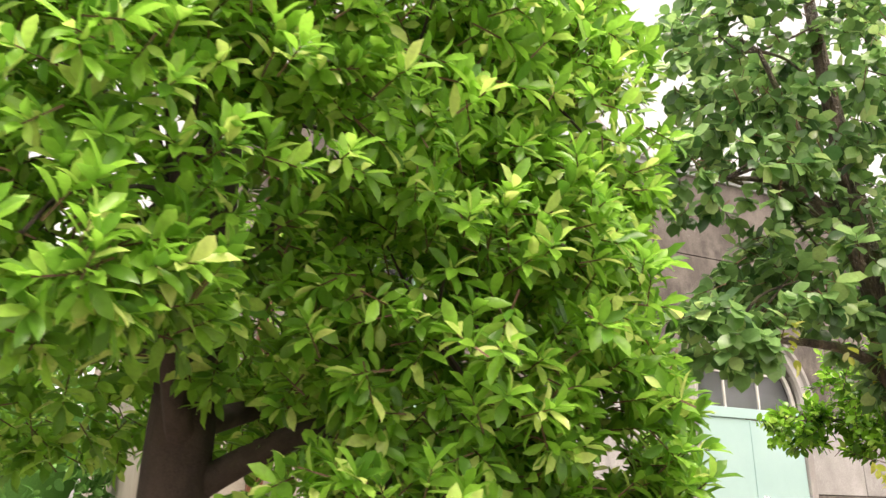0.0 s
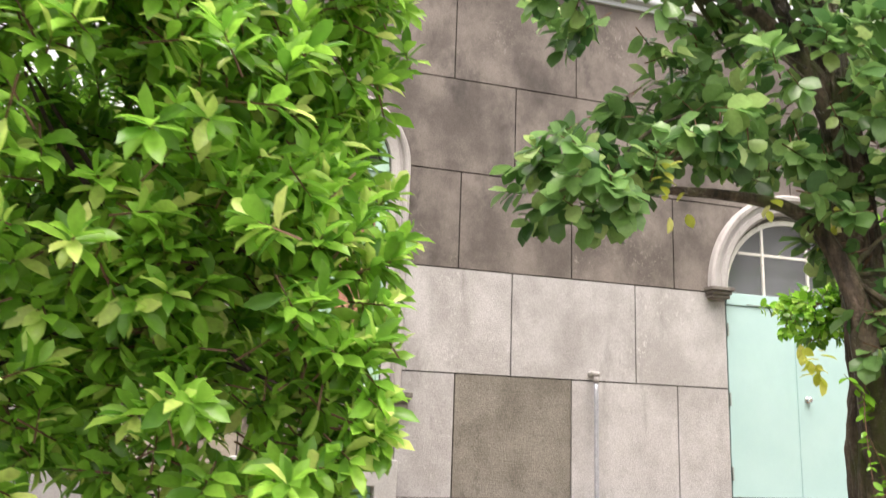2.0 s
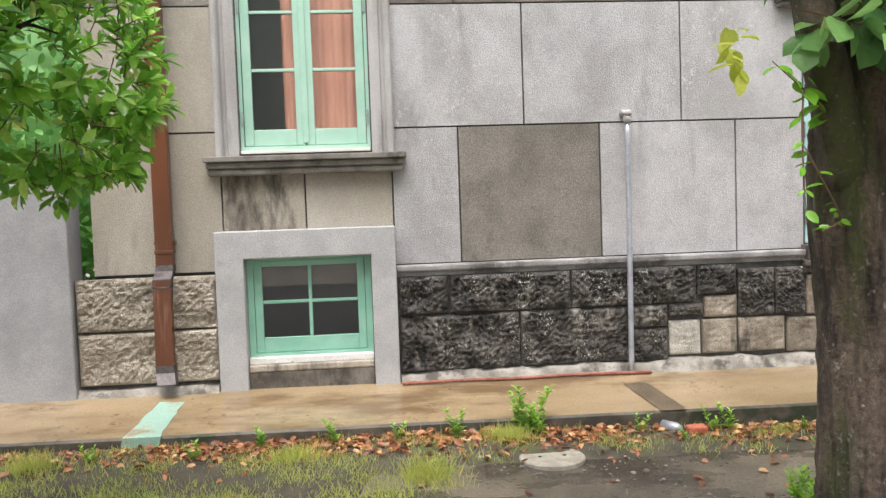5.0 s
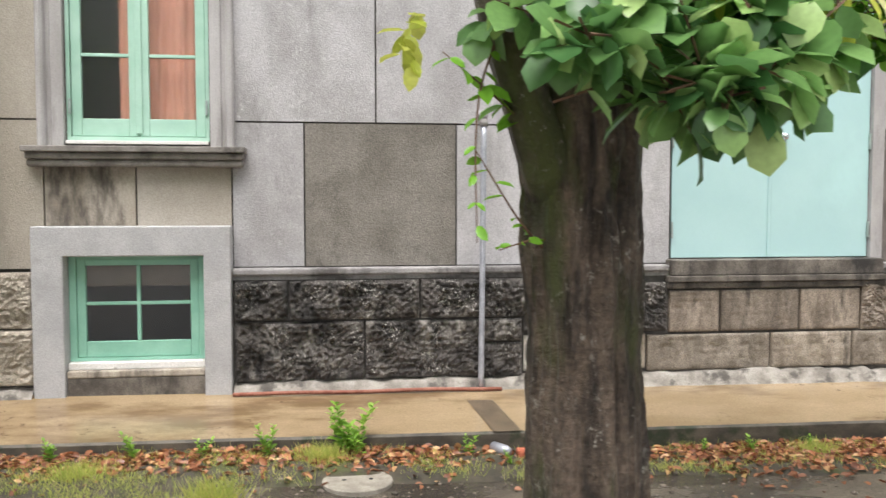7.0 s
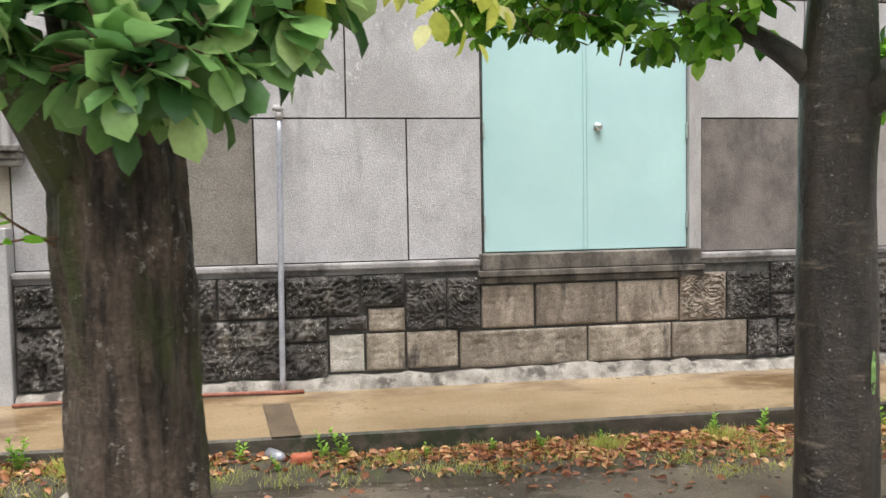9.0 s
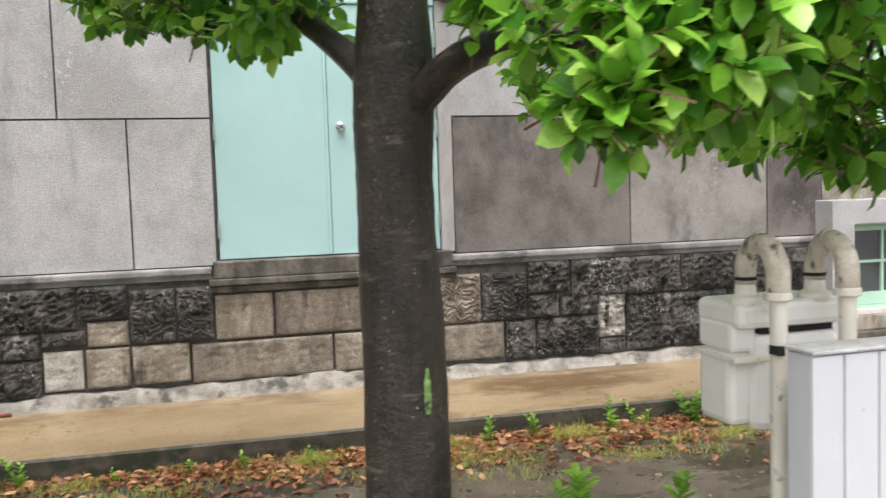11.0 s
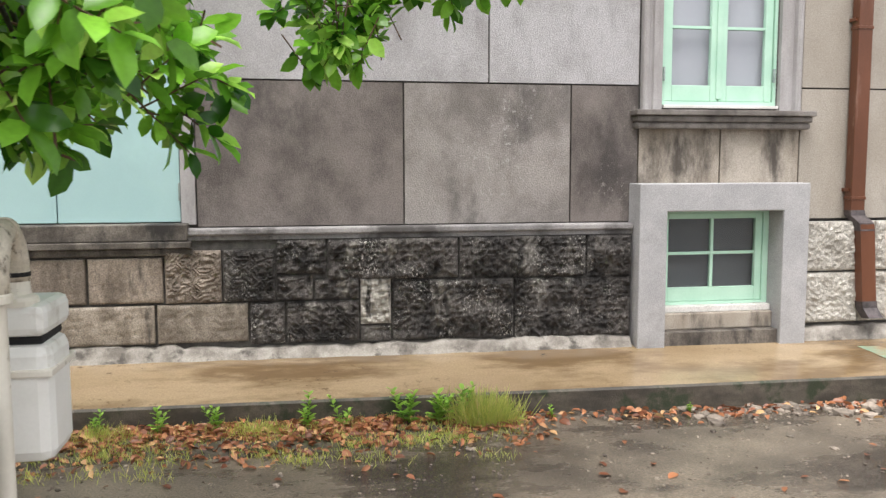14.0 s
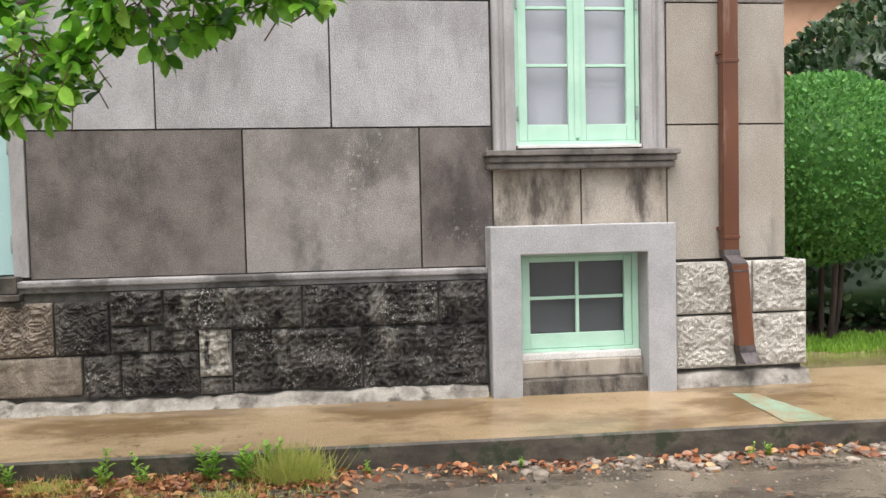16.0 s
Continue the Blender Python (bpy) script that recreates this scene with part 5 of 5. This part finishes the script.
# glossy-leaved street tree further on
tree("street tree with smooth dark trunk and glossy green leaves", M_BARK_C,
     ([(7.1, 3.66, -.1), (7.1, 3.66, .3), (7.1, 3.66, 1.0), (7.09, 3.66, 1.55), (7.1, 3.66, 1.85), (7.12, 3.66, 2.4), (7.2, 3.66, 3.3), (7.3, 3.66, 4.2)], [.165, .145, .137, .128, .135, .10, .07, .03]),
     [([(7.12, 3.64, 1.76), (7.24, 3.4, 1.9), (7.34, 3.0, 1.9), (7.5, 2.82, 1.84), (7.78, 2.7, 1.88), (8.1, 2.65, 1.94)], [.065, .055, .042, .034, .022, .01]),
      ([(7.14, 3.66, 1.85), (7.5, 3.68, 2.02), (8.2, 4.0, 2.25), (8.9, 4.4, 2.32)], [.06, .04, .025, .012]),
      ([(7.07, 3.66, 1.84), (6.88, 3.8, 2.06), (6.55, 4.35, 2.4), (6.15, 5.1, 2.6)], [.06, .04, .03, .012]),
      ([(7.15, 3.66, 2.4), (7.6, 3.6, 2.9), (8.2, 3.5, 3.1)], [.05, .035, .012]),
      ([(8.9, 4.4, 2.32), (9.25, 4.45, 2.75), (9.75, 4.4, 3.0)], [.012, .009, .005])],
     [((7.65, 2.6, 1.92), (.42, .26, .22), 62), ((7.42, 2.6, 1.82), (.22, .18, .18), 22), ((7.34, 2.6, 1.66), (.13, .12, .1), 9), ((7.5, 2.55, 1.74), (.26, .18, .14), 26), ((8.12, 2.85, 1.9), (.42, .38, .3), 34), ((8.15, 3.45, 1.92), (.42, .45, .3), 34), ((7.45, 2.9, 2.42), (.6, .5, .28), 44),
      # lobe at (9.75, 4.6, 3.2): unseen, added to shade the leaves below
      ((8.0, 2.5, 2.05), (.45, .25, .22), 34), ((8.25, 2.85, 1.67), (.24, .22, .19), 22), ((9.75, 4.6, 3.2), (.7, .55, .35), 170), ((8.48, 2.6, 1.84), (.24, .22, .22), 14), ((8.1, 4.4, 2.05), (.35, .4, .3), 44),
      ((8.95, 4.4, 2.1), (.26, .35, .28), 40), ((7.35, 2.95, 1.96), (.25, .2, .15), 18), ((7.7, 3.25, 2.08), (.5, .3, .2), 42), ((9.5, 4.45, 2.36), (.42, .35, .25), 60), ((8.05, 3.8, 2.5), (.55, .6, .4), 40),
      ((6.75, 4.0, 2.22), (.3, .38, .26), 46), ((6.45, 4.55, 2.42), (.38, .42, .27), 74), ((6.12, 5.15, 2.55), (.3, .35, .26), 56), ((6.4, 4.4, 2.85), (.7, .7, .35), 130),
      # lobe at (8.7, 4.5, 3.3): out of view too, added as shade for lower leaves
      ((7.3, 3.6, 3.2), (1.5, 1.2, .85), 180), ((8.7, 4.5, 3.3), (1.3, .9, .55), 90), ((7.95, 3.8, 1.84), (.24, .24, .24), 30), ((8.4, 3.3, 1.7), (.27, .24, .22), 34), ((6.75, 3.2, 2.5), (.5, .5, .3), 45), ((9.95, 4.2, 2.5), (.35, .3, .3), 40), ((9.1, 2.4, 1.93), (.16, .13, .08), 8)],
     M_LEAF_C, "ovate", .088, 11, 33, .085, .15, 64, .03, relief=ringed)


# green paint mark on the smooth trunk
bm = bmesh.new()
mk = []
for i in range(7):
    z = .80 + .15 * i / 6
    hw = (.006, .012, .013, .011, .012, .008, .004)[i]
    mk.append([bm.verts.new((7.145 + s_, 3.66 - math.sqrt(.1455 ** 2 - (.045 + s_) ** 2), z)) for s_ in (-hw, 0, hw)])
for a_, b_ in zip(mk, mk[1:]):
    for k in range(2):
        bm.faces.new((a_[k], a_[k + 1], b_[k + 1], b_[k]))
tagged(part("paint_mark", bm, M_GREENMARK), "small green paint mark daubed on the dark trunk", "paint mark")


# clipped shrub and dark shrubs beyond the corner
def shrub(label, centre, radii, n, size, leaf, seed, category="shrub", stems=5, dome=False):
    sh = thing("shrub", label, category)
    rng = np.random.default_rng(seed)
    c, r = np.array(centre), np.array(radii)
    q = rng.normal(size=(n, 3))
    q /= np.linalg.norm(q, axis=1, keepdims=True)
    if dome:
        q[:, 2] = np.where(q[:, 2] < 0, q[:, 2] * 1.0, q[:, 2])
    bumps = np.array([noise.noise(Vector(v * 4 + c)) * .05 + noise.noise(Vector(v * 11 + c)) * .03 for v in q])
    p = c + q * r * (1 + bumps + rng.uniform(-.06, .015, n))[:, None]
    d = q + rng.normal(size=(n, 3)) * .7 + np.array([0, 0, .4])
    L = size * rng.uniform(.6, 1.3, n)
    tagged(mesh_part("crown", leaves_mesh(p, d, q + rng.normal(size=(n, 3)) * .5, L, L * .3, "ovate"), leaf, sh), kind="stuff")
    bm = bmesh.new()
    bmesh.ops.create_icosphere(bm, subdivisions=3, radius=1, matrix=Matrix.Translation(centre) @ Matrix.Diagonal((*(r * .86), 1)))
    for v in bm.verts:
        v.co += (v.co - Vector(centre)) * .06 * noise.noise(v.co * 4)
    part("inner_foliage", bm, leaf, sh, smooth=True)
    for k in range(stems):
        a = k * 2.4
        pts, rr = smooth_path([(c[0] + .15 * math.cos(a), c[1] + .15 * math.sin(a), -.05), (c[0] + .25 * math.cos(a), c[1] + .25 * math.sin(a), (c[2] - r[2]) * .6), (c[0] + .3 * math.cos(a), c[1] + .3 * math.sin(a), c[2])], [.035, .03, .02], 4)
        part("stem", tube(bmesh.new(), pts, rr, 6), M_BARK_A, sh, smooth=True)
    return sh


shrub("clipped round-topped evergreen bush beside the house", (15.35, 9.4, 1.83), (1.05, 1.05, 1.0), 22000, .055, M_LEAF_HEDGE, 5, "bush", dome=True)
shrub("tall dark evergreen shrub with glossy leaves", (18.2, 12.2, 2.6), (1.9, 1.5, 1.7), 9000, .13, M_LEAF_SHRUB, 6)
shrub("dark evergreen shrub behind the clipped bush", (16.0, 12.0, 2.0), (1.3, 1.1, 1.15), 5000, .13, M_LEAF_SHRUB, 7)
shrub("spreading yellow-green shrub beyond the low wall", (-1.3, 11.0, 2.3), (2.5, 1.4, 2.1), 6500, .13, M_LEAF_HEDGE, 8)

# dark foliage added to stand in for the shadow below the bush
shrub("low dark ground cover added as the shadow under the clipped bush", (17.0, 10.6, .45), (3.2, 1.0, .5), 3000, .1, M_LEAF_SHRUB, 9)
bed = sheet("ground_bed", np.arange(13.6, 24, .4).tolist(), np.arange(8.2, 14, .4).tolist(), lambda x, y: road_z(x, y) + .06 + .05 * noise.noise((x, y, 0)), M_SOIL, "dark leafy garden soil beyond the house corner", "soil")

# house beyond, seen over the shrubs
far = thing("far_house", "terracotta-walled house standing behind the shrubs", "house")
boxed("wall", M_ORANGE, far, (19.5, 34, 24, 32, -.1, 7.5))
bm = bmesh.new()
rv = [bm.verts.new(p) for p in ((19.1, 23.6, 7.5), (34.4, 23.6, 7.5), (34.4, 32.4, 7.5), (19.1, 32.4, 7.5), (19.1, 28, 9.6), (34.4, 28, 9.6))]
for q_ in ((0, 1, 5, 4), (2, 3, 4, 5), (0, 4, 3), (1, 2, 5), (0, 3, 2, 1)):
    bm.faces.new([rv[i] for i in q_])
part("roof", bm, M_TRIM_DARK, far)
for i in range(4):
    wd = boxed("window", M_WHITE_SILL, far, (24.6 + i * 2.4, 26.0 + i * 2.4, 23.95, 24.0, 4.3, 6.4), .01)
    boxed("pane", M_FARGLASS, wd, (24.72 + i * 2.4, 25.88 + i * 2.4, 23.93, 23.949, 4.4, 6.3))


# ---- litter, weeds, grass, pebbles ----
rng = np.random.default_rng(77)


def strip_y(n, spread=.2):
    return KERB_Y - .03 - np.abs(rng.normal(size=n)) * spread


def patch_density(x):
    return .35 + .65 * (noise.noise((x * 1.1, 3.3, 0)) > -.12)


def scatter_leaves(n, x0, x1, spread, size):
    xs = rng.uniform(x0, x1, n)
    keep = np.array([rng.random() < patch_density(x) for x in xs])
    xs = xs[keep]
    ys = strip_y(len(xs), spread)
    z = np.array([road_z(x, y) for x, y in zip(xs, ys)]) + rng.uniform(.004, .035, len(xs))
    a = rng.uniform(0, 6.28, len(xs))
    d = np.stack([np.cos(a), np.sin(a), rng.normal(size=len(xs)) * .25], 1)
    u = np.stack([rng.normal(size=len(xs)) * .5, rng.normal(size=len(xs)) * .5, np.ones(len(xs))], 1)
    L = size * rng.uniform(.6, 1.3, len(xs))
    return leaves_mesh(np.stack([xs, ys, z], 1), d, u, L, L * rng.uniform(.22, .34, len(xs)), "ovate", 1.8)


tagged(mesh_part("leaf_litter", scatter_leaves(6500, .6, 10.3, .17, .05), M_DEAD), "drift of fallen brown leaves along the kerb", "fallen leaves", kind="stuff")
tagged(mesh_part("leaf_litter", scatter_leaves(300, 10.3, 14.5, .12, .06), M_DEAD), "scattered fallen brown leaves and bits by the kerb", "fallen leaves", kind="stuff")
tagged(mesh_part("leaf_litter", scatter_leaves(3200, 6.2, 10.2, .26, .048), M_DEAD), "wide drift of fallen leaves between kerb and trees", "fallen leaves", kind="stuff")
loose = rng.uniform((1.5, 4.2), (13, 5.5), (120, 2))
arr = np.array([(x, y, road_z(x, y) + .012) for x, y in loose])
a = rng.uniform(0, 6.28, 120)
L = rng.uniform(.03, .07, 120)
tagged(mesh_part("leaf_litter", leaves_mesh(arr, np.stack([np.cos(a), np.sin(a), np.zeros(120)], 1), np.tile([0, 0, 1.0], (120, 1)) + rng.normal(size=(120, 3)) * .2, L, L * .35, "ovate", 1.2), M_DEAD),
       "single fallen leaves lying on the wet ground", "fallen leaves", kind="stuff")


def pebbles(n, x0, x1, y0, y1, s0, s1, seed):
    r = np.random.default_rng(seed)
    v, f = [], []
    ico = [(0, 0, 1), (.89, 0, .45), (.28, .85, .45), (-.72, .53, .45), (-.72, -.53, .45), (.28, -.85, .45), (.72, .53, -.45), (-.28, .85, -.45), (-.89, 0, -.45), (-.28, -.85, -.45), (.72, -.53, -.45), (0, 0, -1)]
    tri = [(0, 1, 2), (0, 2, 3), (0, 3, 4), (0, 4, 5), (0, 5, 1), (1, 6, 2), (2, 7, 3), (3, 8, 4), (4, 9, 5), (5, 10, 1), (2, 6, 7), (3, 7, 8), (4, 8, 9), (5, 9, 10), (1, 10, 6)]
    for _ in range(n):
        x, y = r.uniform(x0, x1), y1 - abs(r.normal()) * (y1 - y0) * .6
        s = s0 + (s1 - s0) * r.random() ** 2.5
        sc = s * r.uniform(.6, 1.3, 3) * (1, 1, .55)
        k = len(v)
        z = road_z(x, y)
        an = r.random() * 6.28
        for p in ico:
            q = np.array(p) * sc * r.uniform(.85, 1.15)
            v.append((x + q[0] * math.cos(an) - q[1] * math.sin(an), y + q[0] * math.sin(an) + q[1] * math.cos(an), z + q[2] + sc[2] * .3))
        f += [tuple(k + i for i in t) for t in tri]
    return pydata(v, f)


tagged(mesh_part("gravel", pebbles(700, 1, 14.5, 4.9, 5.78, .006, .022, 1), M_STONEBIT), "loose grit and pebbles along the kerb", "gravel", kind="stuff")
tagged(mesh_part("rubble", pebbles(300, 11.2, 14.5, 5.5, 5.78, .014, .058, 2), M_STONEBIT), "broken stone rubble heaped along the kerb", "rubble", kind="stuff")
tagged(mesh_part("gravel", pebbles(3600, 1, 14.5, 3.3, 5.6, .003, .012, 4), M_STONEBIT), "scattered grit on the wet asphalt", "gravel", kind="stuff")


def grass(n, x0, x1, y0, y1, h, seed, lift=-.004, half=.0015):
    r = np.random.default_rng(seed)
    cx = r.uniform(x0, x1, max(3, n // 60))
    cy = r.uniform(y0, y1, len(cx))
    i = r.integers(0, len(cx), n)
    x, y = cx[i] + r.normal(size=n) * .07, cy[i] + r.normal(size=n) * .045
    if y1 < KERB_Y:
        y = np.minimum(y, KERB_Y - .01)
    keep = np.hypot(x - 4.21, y - 5.28) > .22
    x, y, n = x[keep], y[keep], int(keep.sum())
    z = np.array([road_z(a, b) for a, b in zip(x, y)]) + lift
    d = np.stack([r.normal(size=n) * .5, r.normal(size=n) * .5, np.ones(n)], 1)
    L = h * r.uniform(.5, 1.3, n)
    return leaves_mesh(np.stack([x, y, z], 1), d, np.stack([r.normal(size=n), r.normal(size=n), np.full(n, .2)], 1), L, np.full(n, half), "ovate", .2)


tagged(mesh_part("grass", grass(9000, .4, 3.6, 4.75, 5.75, .06, 1), M_GRASS), "yellow-green straggly grass along the kerb", "grass", kind="stuff")
tagged(mesh_part("grass", grass(5600, 3.4, 9.8, 5.3, 5.76, .06, 2), M_GRASS), "tufts of yellowing grass among fallen leaves", "grass", kind="stuff")
tagged(mesh_part("grass", grass(2400, 7.4, 10.0, 5.0, 5.74, .05, 7), M_GRASS), "patch of yellow-green grass among wet leaves", "grass", kind="stuff")
tagged(mesh_part("grass", grass(7000, 13.9, 17.0, 8.6, 9.5, .09, 3, .06, .007), M_WEED), "rank green weeds beyond the house corner", "grass", kind="stuff")
for k, (x, y, h, n) in enumerate(((4.02, 5.62, .1, 600), (6.95, 5.6, .09, 450), (9.84, 5.66, .2, 900), (9.93, 5.64, .16, 600), (3.5, 5.1, .13, 300), (1.3, 5.5, .12, 380), (7.75, 5.62, .1, 260), (2.75, 5.45, .1, 360), (5.75, 5.6, .07, 220), (8.55, 5.6, .1, 260))):
    tagged(mesh_part("grass_tuft", grass(n, x - .02, x + .02, y - .02, y + .02, h, 40 + k), M_GRASS), "fine tuft of yellowing grass at the kerb", "grass tuft", group="grass tufts", kind="stuff")


def weed(x, y, h, seed, label="small leafy green weed growing at the kerb", fine=False):
    r = np.random.default_rng(seed)
    w = thing("weed", label, "weed", group="weeds along the kerb")
    z0 = road_z(x, y) - .01
    P, D, U, L = [], [], [], []
    for s in range(r.integers(6, 9) if fine else r.integers(2, 5)):
        dx_, dy_ = r.normal(size=2) * .25
        hh = h * r.uniform(.6, 1.0)
        top = Vector((x + dx_ * hh, y + dy_ * hh, z0 + hh))
        part("stem", tube(bmesh.new(), [(x, y, z0), top], [.003, .0015], 4), M_WEED, w)
        nl = int(6 + hh * (170 if fine else 60))
        for k in range(nl):
            f = .15 + .85 * k / nl
            p = np.array((x, y, z0)) * (1 - f) + np.array(top) * f
            an = k * 2.4
            P.append(p)
            D.append((math.cos(an), math.sin(an), .35 + .5 * f))
            U.append((0, 0, 1.0))
            L.append(h * (r.uniform(.08, .15) if fine else r.uniform(.18, .32)) * (1.15 - .5 * f))
    L = np.array(L)
    mesh_part("foliage", leaves_mesh(np.array(P), np.array(D), np.array(U), L, L * (.2 if fine else .27), "ovate"), M_WEED, w)
    return w


for i, (x, y, h) in enumerate(((2.55, 5.68, .13), (3.0, 5.7, .15), (3.35, 5.7, .12), (3.72, 5.68, .16), (4.15, 5.7, .24), (4.22, 5.66, .15), (5.33, 5.66, .13), (5.45, 5.7, .17), (4.85, 5.68, .12),
                               (5.9, 5.68, .08), (6.3, 5.68, .09), (6.6, 5.66, .1), (6.95, 5.66, .11), (7.7, 5.7, .15), (8.02, 5.68, .16), (8.35, 5.7, .14), (8.85, 5.68, .17), (9.05, 5.68, .14),
                               (9.42, 5.68, .2), (9.58, 5.66, .22), (9.75, 5.68, .22), (10.3, 5.7, .09), (11.2, 5.72, .07), (12.62, 5.68, .08), (12.75, 5.7, .08), (2.2, 5.55, .12), (1.6, 5.6, .12), (5.08, 5.5, .08), (5.2, 4.4, .18), (5.32, 4.5, .13))):
    weed(x, y, h * 1.3, 100 + i)
for i, (x, y, h) in enumerate(((7.64, 3.15, .78), (7.72, 3.26, .68), (7.54, 3.24, .6), (7.44, 3.34, .46))):
    weed(x, y, h, 300 + i, "tall feathery green weed beside the utility box", True)
